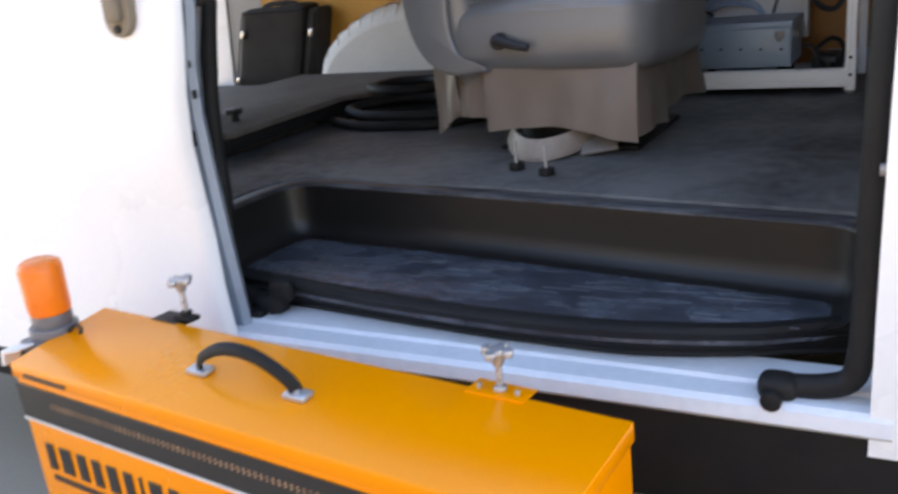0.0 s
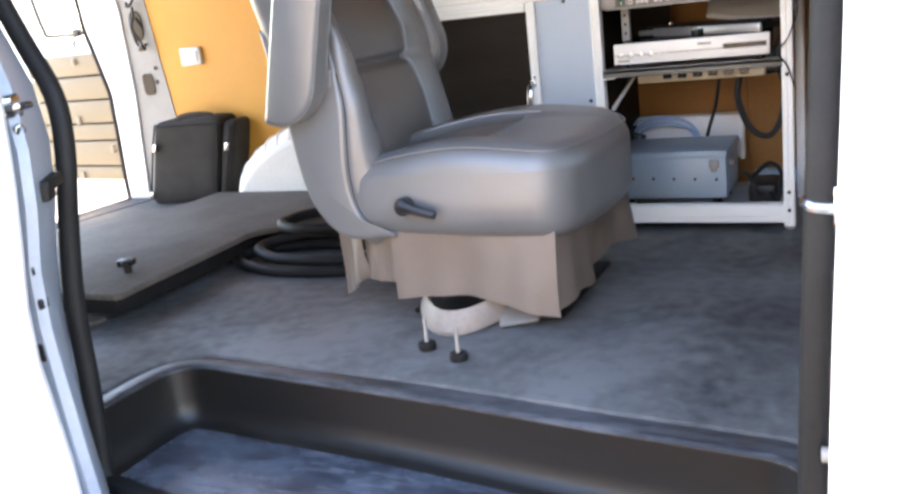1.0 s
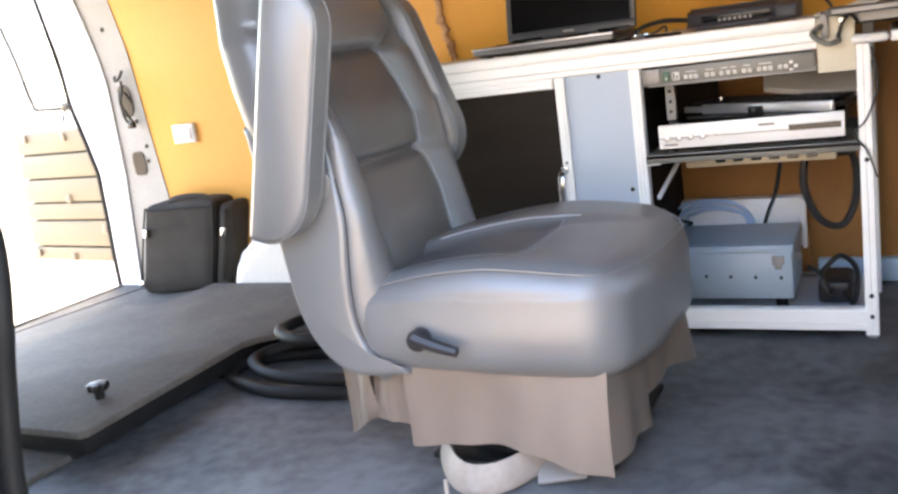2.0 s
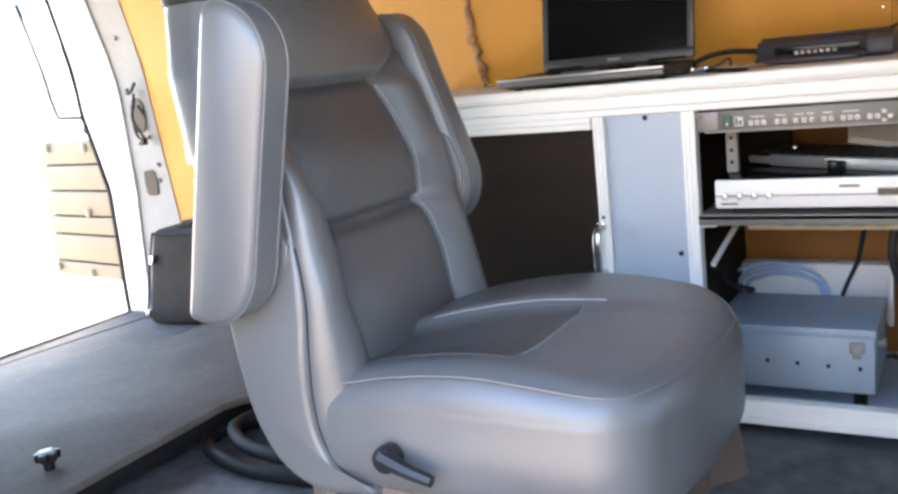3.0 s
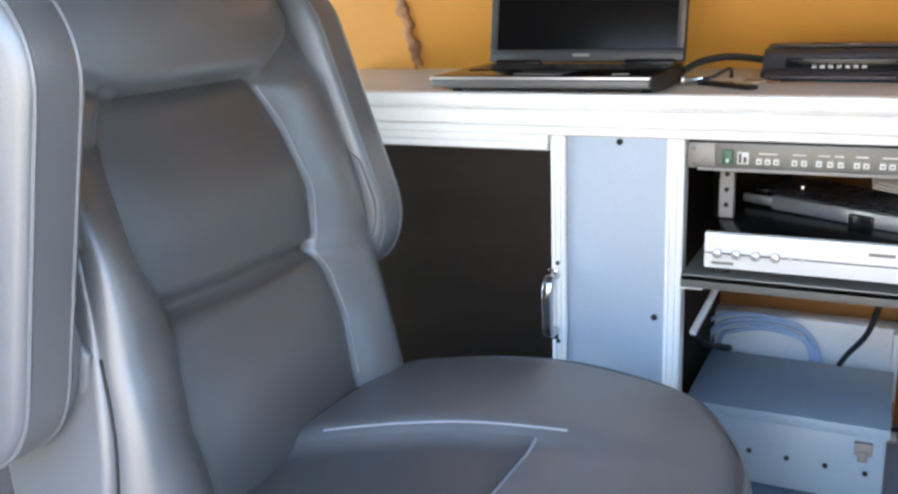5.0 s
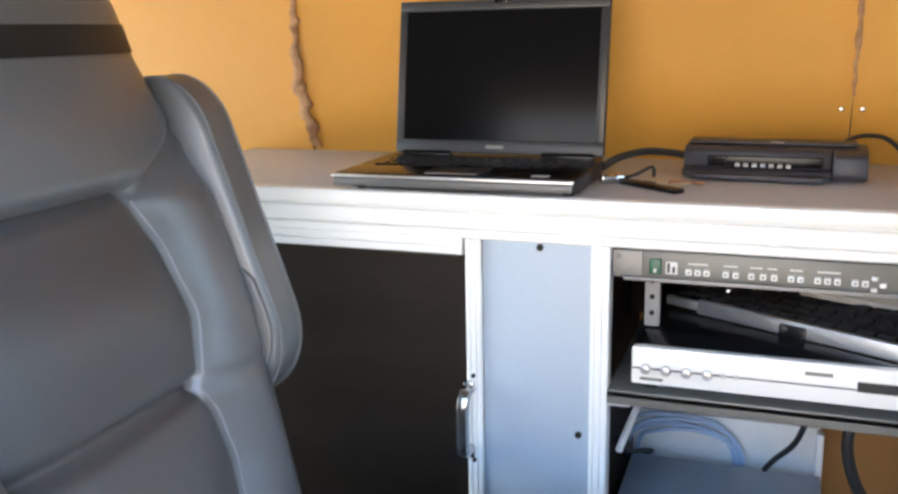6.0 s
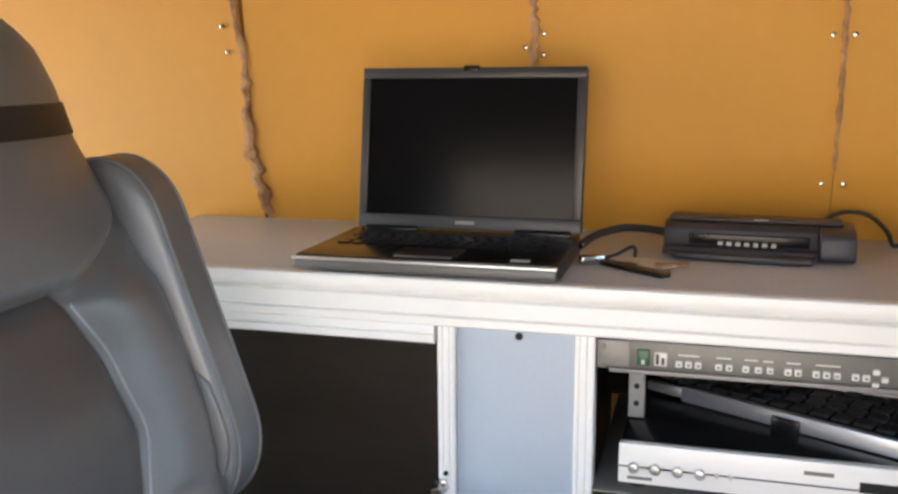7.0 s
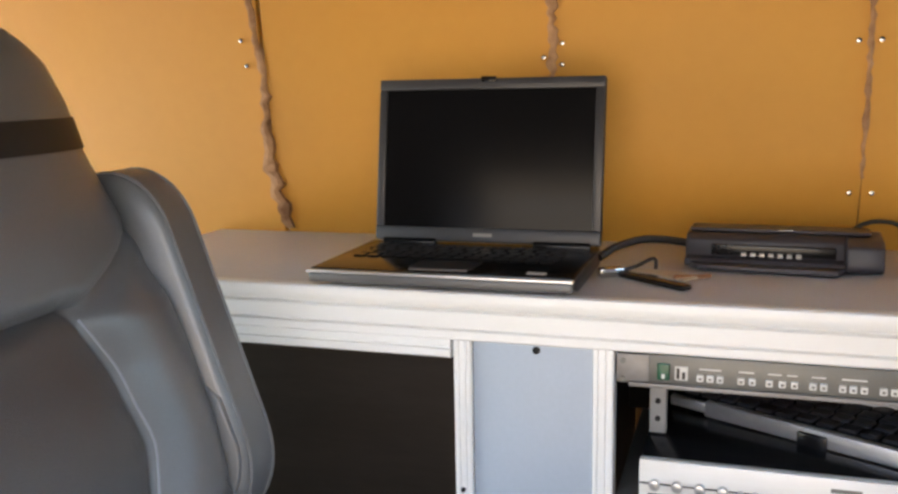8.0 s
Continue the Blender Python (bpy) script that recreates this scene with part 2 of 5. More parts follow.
def disc(c, r, h, n=20, axis="z", r2=None, bevel=0.0):
    bm = bmesh.new()
    bmesh.ops.create_cone(bm, cap_ends=True, segments=n, radius1=r, radius2=r if r2 is None else r2, depth=h)
    if bevel:
        bmesh.ops.bevel(bm, geom=[e for e in bm.edges if abs(e.verts[0].co.z - e.verts[1].co.z) < 1e-6], offset=bevel, segments=2, affect="EDGES", profile=0.5)
    turn = {"z": (0, 0, 0), "x": (0, 90, 0), "y": (90, 0, 0)}[axis]
    bm.transform(pose(*c, *turn))
    return bm


def smooth_line(pts, steps=6, closed=False):
    pts = [Vector(p) for p in pts]
    out, n = [], len(pts)
    for i in range(n if closed else n - 1):
        if closed:
            a, b, c, d = (pts[(i + k) % n] for k in (-1, 0, 1, 2))
        else:
            a, b, c, d = pts[max(i - 1, 0)], pts[i], pts[i + 1], pts[min(i + 2, n - 1)]
        for k in range(steps):
            t = k / steps
            out.append(0.5 * (2 * b + (c - a) * t + (2 * a - 5 * b + 4 * c - d) * t * t + (3 * b - a - 3 * c + d) * t ** 3))
    if not closed:
        out.append(pts[-1])
    return out


def tube(pts, r, sides=8, steps=6, closed=False, flat=1.0):
    """A tube along a smooth line; r may be a list, flat squeezes it across."""
    line = smooth_line(pts, steps, closed) if steps else [Vector(p) for p in pts]
    n, bm, rings = len(line), bmesh.new(), []
    up = Vector((0.13, 0.21, 0.97)).normalized()
    for i, p in enumerate(line):
        t = (line[(i + 1) % n] - line[i - 1]) if closed else (line[min(i + 1, n - 1)] - line[max(i - 1, 0)])
        t = t.normalized() if t.length > 1e-9 else Vector((0, 0, 1))
        a = up - t * up.dot(t)
        a = a.normalized() if a.length > 1e-4 else t.orthogonal().normalized()
        up, b = a, t.cross(a)
        rad = r if not isinstance(r, (list, tuple)) else r[0] + (r[1] - r[0]) * i / (n - 1)
        rings.append([bm.verts.new(p + (a * math.cos(k * math.tau / sides) + b * math.sin(k * math.tau / sides) * flat) * rad) for k in range(sides)])
    for i in range(n if closed else n - 1):
        s, e = rings[i], rings[(i + 1) % n]
        for k in range(sides):
            bm.faces.new((s[k], s[(k + 1) % sides], e[(k + 1) % sides], e[k]))
    if not closed:
        bm.faces.new(rings[0][::-1]), bm.faces.new(rings[-1])
    return bm


def loft(rings, caps=True, closed=True):
    """Skins rings of equally many points."""
    bm = bmesh.new()
    vs = [[bm.verts.new(p) for p in ring] for ring in rings]
    m = len(vs[0])
    for a, b in zip(vs, vs[1:]):
        for k in range(m if closed else m - 1):
            bm.faces.new((a[k], a[(k + 1) % m], b[(k + 1) % m], b[k]))
    if caps:
        bm.faces.new(vs[0][::-1]), bm.faces.new(vs[-1])
    return bm


def slab(outline, axis, lo, hi, bevel=0.0, seg=2):
    """A plane outline pulled along an axis. For axis y the outline is (x, z), for x (y, z), for z (x, y)."""
    def at(p, v):
        return {"x": (v, p[0], p[1]), "y": (p[0], v, p[1]), "z": (p[0], p[1], v)}[axis]
    bm = loft([[at(p, lo) for p in outline], [at(p, hi) for p in outline]])
    if bevel:
        bmesh.ops.recalc_face_normals(bm, faces=bm.faces)
        bmesh.ops.bevel(bm, geom=[e for e in bm.edges if e.calc_face_angle(0) > 0.5], offset=bevel, segments=seg, affect="EDGES", profile=0.5)
    return bm


def arc(cx, cy, r, a0, a1, n=6):
    return [(cx + r * math.cos(radians(a0 + (a1 - a0) * k / n)), cy + r * math.sin(radians(a0 + (a1 - a0) * k / n))) for k in range(n + 1)]


def lerp(table, v):
    """A smooth table: rows of (v, value)."""
    for (a, p), (b, q) in zip(table, table[1:]):
        if v <= b:
            t = min(1, max(0, (v - a) / (b - a)))
            return p + (q - p) * t
    return table[-1][1]


# ---- ground and van shell ----
FLOOR = 0.68
bm = bmesh.new()
bmesh.ops.create_grid(bm, x_segments=8, y_segments=8, size=400)
solo("ground", bm, CONCRETE, "pale sunlit concrete ground round the white van", "ground", "structure", base=(0, 0, 0))

# Unseen wall, added only to block low sky and bounce warm light.
solo("unseen_bounce_wall", box((-16.0, -8.3, 0.0), (14.0, -8.0, 4.4), 0.03), STUCCO, "unseen stucco wall added to block low sky and bounce light", "wall", "structure")


def far_y(z):
    """Inner face of the far wall beside the worktop."""
    return lerp([(0.0, 3.70), (0.68, 3.70), (1.1, 3.675), (1.40, 3.635), (1.48, 3.600), (1.56, 3.582), (1.85, 3.555), (2.05, 3.50)], z)


def back_y(z):
    """Inner face of the far wall at the rear pillar."""
    return lerp([(0.0, 3.71), (1.6, 3.69), (2.05, 3.62)], z)


def near_y(z):
    return lerp([(0.3, 1.665), (0.6, 1.66), (1.0, 1.655), (1.2, 1.68), (1.4, 1.715), (1.7, 1.78), (2.05, 1.88)], z)


def rear_edge(z):
    """Where the side opening's rear edge stands along the van."""
    return lerp([(0.4, -1.0), (1.25, -1.0), (1.35, -1.02), (1.45, -1.06), (1.6, -1.13), (1.95, -1.2)], z)


def upright(z0, z1, x0, x1, y0, y1, n=14):
    """A panel whose bounds are functions of height."""
    rings = []
    for k in range(n + 1):
        z = z0 + (z1 - z0) * k / n
        rings.append([(x0(z), y0(z), z), (x1(z), y0(z), z), (x1(z), y1(z), z), (x0(z), y1(z), z)])
    return loft(rings)


def slanted(z0, z1, x0, x1, ya, yb, thick, n=20):
    """A panel whose two ends follow different lines of height."""
    rings = []
    for k in range(n + 1):
        z = z0 + (z1 - z0) * k / n
        rings.append([(x0(z), ya(z), z), (x1(z), yb(z), z), (x1(z), yb(z) + thick, z), (x0(z), ya(z) + thick, z)])
    return loft(rings)


def const(v):
    return lambda z: v


# floor with the step well cut out at the side door
STEP_Z = 0.545
floor = thing("floor", (0, 2.7, 0.6), "dark grey scuffed vinyl van floor with a sunken door step", "floor", "structure")


def plan(points, steps=5):
    """A smooth line in plan."""
    return [(p.x, p.y) for p in smooth_line([(*p, 0) for p in points], steps)]


# the worn edge of the well, and behind it the edge of the floor covering
rim = plan([(-1.105, 1.80), (-1.105, 1.90), (-1.102, 2.00), (-1.088, 2.062), (-1.045, 2.095), (-0.96, 2.094), (-0.80, 2.078), (-0.50, 2.048), (-0.15, 2.000), (0.10, 1.968), (0.185, 1.955), (0.226, 1.925), (0.236, 1.87), (0.240, 1.80)])
cover_edge = plan([(-1.165, 1.80), (-1.160, 1.90), (-1.155, 2.03), (-1.125, 2.105), (-1.06, 2.150), (-0.96, 2.148), (-0.80, 2.130), (-0.50, 2.105), (-0.15, 2.058), (0.12, 2.026), (0.215, 2.010), (0.266, 1.975), (0.280, 1.89), (0.284, 1.80)])
outline = [(-2.70, 1.80)] + cover_edge + [(1.9, 1.80), (1.9, 3.74), (-2.70, 3.74)]
part("floor_covering", slab(outline, "z", 0.62, FLOOR, 0.004, 2), CARPET, floor)


def inset(line, d):
    """Shifts a plan line sideways, to its right."""
    out = []
    for k, p in enumerate(line):
        a, b = Vector(line[max(k - 1, 0)]), Vector(line[min(k + 1, len(line) - 1)])
        t = (b - a).normalized()
        out.append((p[0] + t.y * d, p[1] - t.x * d))
    return out


def between(a, b, t):
    return [(p[0] + (q[0] - p[0]) * t, p[1] + (q[1] - p[1]) * t) for p, q in zip(a, b)]


rings = [[(x, y, z) for x, y in between(cover_edge, rim, t)] for t, z in ((-0.01, FLOOR - 0.020), (0.03, FLOOR - 0.007), (0.18, FLOOR - 0.005), (0.5, FLOOR - 0.003), (0.85, FLOOR - 0.003), (0.97, FLOOR - 0.006), (1.0, FLOOR - 0.012))]
part("nosing", loft(rings, caps=False, closed=False), BEAD, floor, "worn blue-black plastic nosing of the step", smooth=60)
rings = [[(x, y, z) for x, y in inset(rim, d)] for d, z in ((-0.0005, FLOOR - 0.0125), (0.001, FLOOR - 0.03), (0.004, STEP_Z + 0.05), (0.009, STEP_Z + 0.025), (0.018, STEP_Z + 0.010), (0.030, STEP_Z + 0.003), (0.05, STEP_Z - 0.001), (0.06, STEP_Z - 0.006))]
part("step_riser", loft(rings, caps=False, closed=False), RISER, floor, "moulded dark plastic riser of the step", smooth=70)
part("rim_bead", tube([(x, y, FLOOR - 0.0095) for x, y in rim], 0.0035, 8, 0), BEAD, floor, "scuffed edge of the step nosing")
lip_top = plan([(-1.12, 1.815), (-1.00, 1.790), (-0.87, 1.768), (-0.66, 1.736), (-0.437, 1.713), (-0.28, 1.708), (-0.112, 1.716), (0.069, 1.753), (0.15, 1.790), (0.225, 1.830)])
lip_foot = plan([(-1.12, 1.835), (-1.00, 1.818), (-0.87, 1.800), (-0.66, 1.776), (-0.437, 1.756), (-0.28, 1.749), (-0.112, 1.750), (0.069, 1.795), (0.15, 1.824), (0.25, 1.852)])
xs = [-1.10 + 1.325 * k / 30 for k in range(31)]
back_line = [q for q in inset(rim, 0.03) if 1.90 < q[1]]
tread = [[(x, lerp(lip_top, x) + 0.012, z) for x in xs] + [(x, max(lerp(lip_top, x) + 0.05, lerp(sorted(back_line), x)), z) for x in reversed(xs)] for z in (STEP_Z - 0.03, STEP_Z)]
part("step_tread", loft(tread), STEP, floor, "scuffed blue-black plastic step tread")
profile = ((0.0, 0.040, STEP_Z + 0.0005), (0.0, 0.022, STEP_Z + 0.005), (0.0, 0.006, STEP_Z + 0.004), (0.0, 0.0, STEP_Z - 0.004), (0.30, 0.0, STEP_Z - 0.022), (0.34, 0.006, STEP_Z - 0.026), (0.42, 0.0, STEP_Z - 0.030), (0.85, 0.0, 0.494), (0.9, -0.006, 0.489), (1.0, -0.004, 0.483), (1.0, 0.03, 0.4815))
part("step_lip", loft([[(x, y + a, z) for x, y in between(lip_top, lip_foot, t)] for t, a, z in profile], caps=False, closed=False), RUBBER, floor, "bowed black rubber lip of the step", smooth=50)
rnd = random.Random(4)
scuffs = []
for k in range(90):
    x, y = rnd.uniform(-0.95, 0.1), rnd.uniform(1.77, 1.98)
    scuffs.append(box((x, y, STEP_Z), (x + rnd.uniform(0.02, 0.10), y + rnd.uniform(0.001, 0.0025), STEP_Z + 0.0008), 0))
tagged(part("tread_rib", join(*scuffs), SCUFF, floor, smooth=0), kind="stuff")

# near side body with the door opening
wall_south = thing("wall_south", (0, 1.7, 0.4), "white painted van side with a tall open door way", "van wall", "structure")
def seal_y(z):
    return lerp([(0.42, 1.832), (0.52, 1.845), (0.6, 1.858), (0.7, 1.871), (0.8, 1.885), (0.9, 1.893), (1.0, 1.904), (1.1, 1.924), (1.2, 1.938), (1.3, 1.957), (1.5, 1.960), (2.05, 1.97)], z)


def seal_x(z):
    return lerp([(0.42, -1.09), (0.52, -1.097), (0.7, -1.109), (0.9, -1.119), (1.0, -1.118), (1.1, -1.104), (1.2, -1.100), (1.3, -1.118), (1.4, -1.165), (1.5, -1.209), (1.6, -1.245), (2.05, -1.33)], z)


def door_x(z):
    return -0.013 + lerp([(0.36, -0.919), (0.44, -0.930), (0.52, -0.941), (0.60, -0.951), (0.76, -0.951), (0.84, -0.949), (0.92, -0.940), (1.0, -0.927), (1.08, -0.914), (1.24, -0.911), (1.32, -0.921), (1.45, -0.955), (1.6, -1.01), (2.05, -1.07)], z)


def door_y(z):
    return lerp([(0.36, 1.614), (0.44, 1.621), (0.52, 1.626), (0.68, 1.631), (0.76, 1.625), (0.84, 1.613), (0.92, 1.605), (1.0, 1.602), (1.08, 1.606), (1.16, 1.617), (1.24, 1.628), (1.32, 1.640), (1.4, 1.662), (1.7, 1.74), (2.05, 1.845)], z)


def post_x(z):
    return lerp([(0.4, 0.268), (0.7, 0.272), (0.9, 0.277), (1.17, 0.285), (1.3, 0.289), (2.05, 0.30)], z)


rings = []
for k in range(17):
    z = 0.42 + (2.04 - 0.42) * k / 16
    e = seal_x(z) + 1.11
    rings.append([(-2.72, near_y(z) + 0.03, z), (-0.975 + e, near_y(z) + 0.03, z), (-0.965 + e, near_y(z) + 0.045, z), (-1.0 + e, near_y(z) + 0.09, z), (-1.06 + e, seal_y(z) - 0.09, z), (-1.105 + e, seal_y(z) - 0.046, z), (-1.125 + e, seal_y(z) - 0.03, z), (-1.18 + e, seal_y(z) + 0.0, z), (-2.72, near_y(z) + 0.15, z)])
part("rear_quarter", loft(rings), JAMB, wall_south, "white door pillar with bluish shade in its paint", smooth=50)
part("front_pillar", upright(0.40, 2.04, post_x, lambda z: post_x(z) + 0.10, near_y, lambda z: near_y(z) + 0.115), WHITE, wall_south, "white front pillar of the van")
part("front_quarter", upright(0.40, 2.04, lambda z: post_x(z) + 0.105, const(1.9), lambda z: near_y(z) - 0.004, lambda z: near_y(z) + 0.10), WHITE, wall_south, "white front door of the van")
part("pillar_bead", tube([(post_x(z) + 0.103, near_y(z) + 0.006, z) for z in (0.41, 0.7, 1.0, 1.3, 1.6, 2.0)], 0.004, 6, 3), RUBBER, wall_south)
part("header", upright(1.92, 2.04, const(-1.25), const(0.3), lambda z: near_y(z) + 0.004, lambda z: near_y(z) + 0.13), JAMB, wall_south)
sill_profile = [(1.662, 0.43), (1.655, 0.438), (1.657, 0.462), (1.668, 0.470), (1.715, 0.472), (1.722, 0.478), (1.80, 0.480), (1.80, 0.40), (1.70, 0.40), (1.675, 0.425)]
part("sill", slab(sill_profile, "x", -1.05, 0.30), SILL, wall_south, "pale painted metal door sill", smooth=30)
part("underbody", box((-2.6, 1.74, 0.26), (1.8, 3.66, 0.40), 0.02), RUBBER, wall_south, "black van underbody")
part("rocker", slab([(1.69, 0.24), (1.672, 0.30), (1.676, 0.425), (1.72, 0.425), (1.74, 0.24)], "x", -2.6, 1.8), RUBBER, wall_south, "black lower rocker panel")
# door jamb fittings
part("striker", join(tube([(0.287, 1.70, 1.128), (0.262, 1.697, 1.13), (0.250, 1.712, 1.133), (0.262, 1.73, 1.136), (0.287, 1.735, 1.136)], 0.007, 8), box((0.279, 1.69, 1.11), (0.290, 1.75, 1.155), 0.004)), CHROME, wall_south, "steel door striker loop")
for z in (1.03, 0.925):
    part("jamb_slot", box((post_x(z) - 0.002, near_y(z) + 0.006, z - 0.045), (post_x(z) + 0.006, near_y(z) + 0.016, z + 0.04), 0.002), RUBBER, wall_south)
part("jamb_bolt", disc((0.274, 1.672, 0.845), 0.009, 0.014, 10, "x"), GREYMETAL, wall_south)
for x, y, z, h in ((-0.996, 1.700, 0.882, 0.017), (-0.983, 1.70, 1.03, 0.009), (-0.983, 1.70, 0.97, 0.010), (-0.985, 1.70, 0.80, 0.010)):
    part("jamb_buffer", box((x - 0.016, y - h, z - h), (x + 0.009, y + h, z + h), 0.004), RUBBER, wall_south, "black rubber door buffer")
part("jamb_latch", join(box((-1.02, 1.715, 1.285), (-0.978, 1.755, 1.325), 0.006), tube([(-0.985, 1.715, 1.30), (-0.955, 1.72, 1.305), (-0.955, 1.75, 1.305), (-0.985, 1.76, 1.30)], 0.006), disc((-0.982, 1.735, 1.265), 0.012, 0.02, 12, "x", bevel=0.003)), CHROME, wall_south, "steel latch on the door pillar")
wedge = join(move(box((-0.060, -0.012, -0.011), (0.055, 0.012, 0.011), 0.004), pose(-1.017, 1.804, 1.160, 0, 0, 126)), move(box((-0.030, -0.014, -0.018), (0.026, 0.014, 0.014), 0.005), pose(-1.001, 1.775, 1.153, 0, 0, 126)))
part("jamb_wedge", wedge, RUBBER, wall_south, "black rubber wedge on the door pillar")

# weatherstrips
seal_rear = [(seal_x(z), seal_y(z) - 0.014, z) for z in (1.93, 1.8, 1.65, 1.5, 1.4, 1.3, 1.2, 1.05, 0.9, 0.75, 0.62, 0.55)]
seal_rear += [(-1.06, 1.805, 0.515), (-0.99, 1.775, 0.502), (-0.92, 1.758, 0.495)]
strip = thing("weatherstrip", (-0.98, 1.77, 0.48), "black rubber door seal hanging loose at the sill", "door seal", group="door seals")
part("seal", tube([(x + 0.004, y, z) for x, y, z in seal_rear], 0.0200, 12, 4), RUBBER, strip)
part("seal_end", join(soft((-0.962, 1.737, 0.478), (-0.890, 1.79, 0.525), 0.022, 6), soft((-0.918, 1.738, 0.512), (-0.862, 1.768, 0.562), 0.014, 6), soft((-0.975, 1.722, 0.468), (-0.935, 1.752, 0.492), 0.011, 5)), RUBBER, strip, "lumpy black rubber seal end")
seal_front = [(post_x(z) - 0.016, near_y(z) + 0.045, z) for z in (1.93, 1.7, 1.5, 1.3, 1.1, 0.9, 0.75, 0.62)] + [(0.25, 1.70, 0.545), (0.237, 1.702, 0.505), (0.197, 1.702, 0.489), (0.15, 1.70, 0.485)]
strip = thing("weatherstrip", (0.24, 1.71, 0.48), "black rubber door seal with a loose curled end", "door seal", group="door seals")
part("seal", tube(seal_front, 0.02, 10, 4), RUBBER, strip)
part("seal_end", join(soft((0.102, 1.668, 0.462), (0.165, 1.722, 0.507), 0.02, 6), disc((0.128, 1.664, 0.474), 0.017, 0.024, 12, "y", bevel=0.004)), RUBBER, strip)

# open sliding door, slid back along the side
door = thing("door_1", (-1.6, 1.6, 0.46), "white sliding van door slid open towards the rear", "van door", "structure")
rings = []
for k in range(17):
    z = 0.37 + (2.0 - 0.37) * k / 16
    y, e = door_y(z), door_x(z) + 0.923
    rings.append([(-2.25, y, z), (-0.975 + e, y, z), (-0.940 + e, y + 0.004, z), (-0.927 + e, y + 0.016, z), (-0.923 + e, y + 0.035, z), (-0.940 + e, y + 0.055, z), (-0.975 + e, y + 0.06, z), (-2.25, y + 0.06, z)])
part("door_skin", loft(rings), WHITE, door, "white door panel")
recess = [(-1.075 + p[0], 1.215 + p[1]) for p in arc(0.034, 0.085, 0.034, 0, 180, 8) + arc(0.034, -0.085, 0.034, 180, 360, 8)]
part("handle_cup", slab(recess, "y", 1.594, 1.655, 0.004), TAUPE, door, "taupe moulded door handle cup")
part("door_handle", soft((-1.060, 1.578, 1.125), (-1.022, 1.600, 1.315), 0.009, 6), TAUPE, door, "taupe pull handle")
part("handle_screw", disc((-1.041, 1.593, 1.112), 0.008, 0.006, 12, "y"), RUBBER, door)

# far side: steel skin, ochre panels with foam-filled joints
wall_north = thing("wall_north", (0, 3.75, 0.68), "ochre panelled van wall with ragged brown foam joints", "van wall", "structure")
part("steel_skin", slanted(0.45, 2.08, const(-2.70), const(1.9), lambda z: 3.745, lambda z: 3.745, 0.05), WHITE, wall_north, "white steel body skin")
JOINTS = (-1.072, -0.543, -0.066)
spans = [(-2.47, JOINTS[0] - 0.004), (JOINTS[0] + 0.004, JOINTS[1] - 0.001), (JOINTS[1] + 0.001, JOINTS[2] - 0.0008), (JOINTS[2] + 0.0008, 1.4)]
def pillar_edge(z):
    return lerp([(0.6, -2.355), (1.06, -2.38), (1.3, -2.405), (1.6, -2.43), (2.05, -2.47)], z)


part("wall_panel", slanted(0.70, 2.06, pillar_edge, const(JOINTS[0] - 0.004), lambda z: back_y(z) - 0.03, far_y, 0.014), OCHRE, wall_north)
for a, b in spans[1:]:
    part("wall_panel", upright(1.385, 2.06, const(a), const(b), far_y, lambda z: far_y(z) + 0.014, 20), OCHRE, wall_north)
    part("lower_panel", upright(0.70, 1.384, const(a), const(b), far_y, lambda z: far_y(z) + 0.014, 12), BROWNBOARD, wall_north, "brown lower wall panel, darkened for shade under the worktop")


def foam_joint(x, z0, z1, width, seed):
    rnd = random.Random(seed)
    rings, n = [], 46
    for k in range(n + 1):
        z = z0 + (z1 - z0) * k / n
        w = width(z) * rnd.uniform(0.55, 1.35)
        cx = x(z) + rnd.uniform(-1, 1) * width(z) * 0.35
        y, d = far_y(z), 0.004 + w * rnd.uniform(0.15, 0.4)
        rings.append([(cx - w, y + 0.006, z), (cx - w * 0.6, y - d * 0.8, z), (cx + rnd.uniform(-0.3, 0.3) * w, y - d, z), (cx + w * 0.7, y - d * 0.7, z), (cx + w, y + 0.006, z), (cx, y + 0.012, z)])
    return loft(rings)


part("foam_joint", foam_joint(lambda z: JOINTS[0] - 0.035 * (z - 1.5) + 0.005 * math.sin(z * 23), 1.425, 2.0, lambda z: lerp([(1.4, 0.014), (1.52, 0.017), (1.6, 0.011), (1.8, 0.008), (2.0, 0.01)], z), 3), FOAM, wall_north, "ragged brown foam in a panel joint", smooth=20)
part("foam_joint", foam_joint(lambda z: JOINTS[1], 1.60, 2.0, lambda z: lerp([(1.6, 0.006), (1.72, 0.009), (1.8, 0.010), (2.0, 0.008)], z), 5), FOAM, wall_north, smooth=20)
part("foam_joint", foam_joint(lambda z: JOINTS[2], 1.535, 2.0, lambda z: lerp([(1.5, 0.004), (1.7, 0.006), (2.0, 0.007)], z), 8), FOAM, wall_north, smooth=20)
for x, z in ((-1.112, 1.775), (-1.105, 1.73), (-0.525, 1.752), (-0.526, 1.718), (-0.556, 1.73), (-0.083, 1.742), (-0.052, 1.742), (-0.082, 1.512), (-0.050, 1.512)):
    part("wall_screw", disc((x, far_y(z) - 0.001, z), 0.0042, 0.006, 10, "y", bevel=0.0012), CHROME, wall_north)
py = 3.652
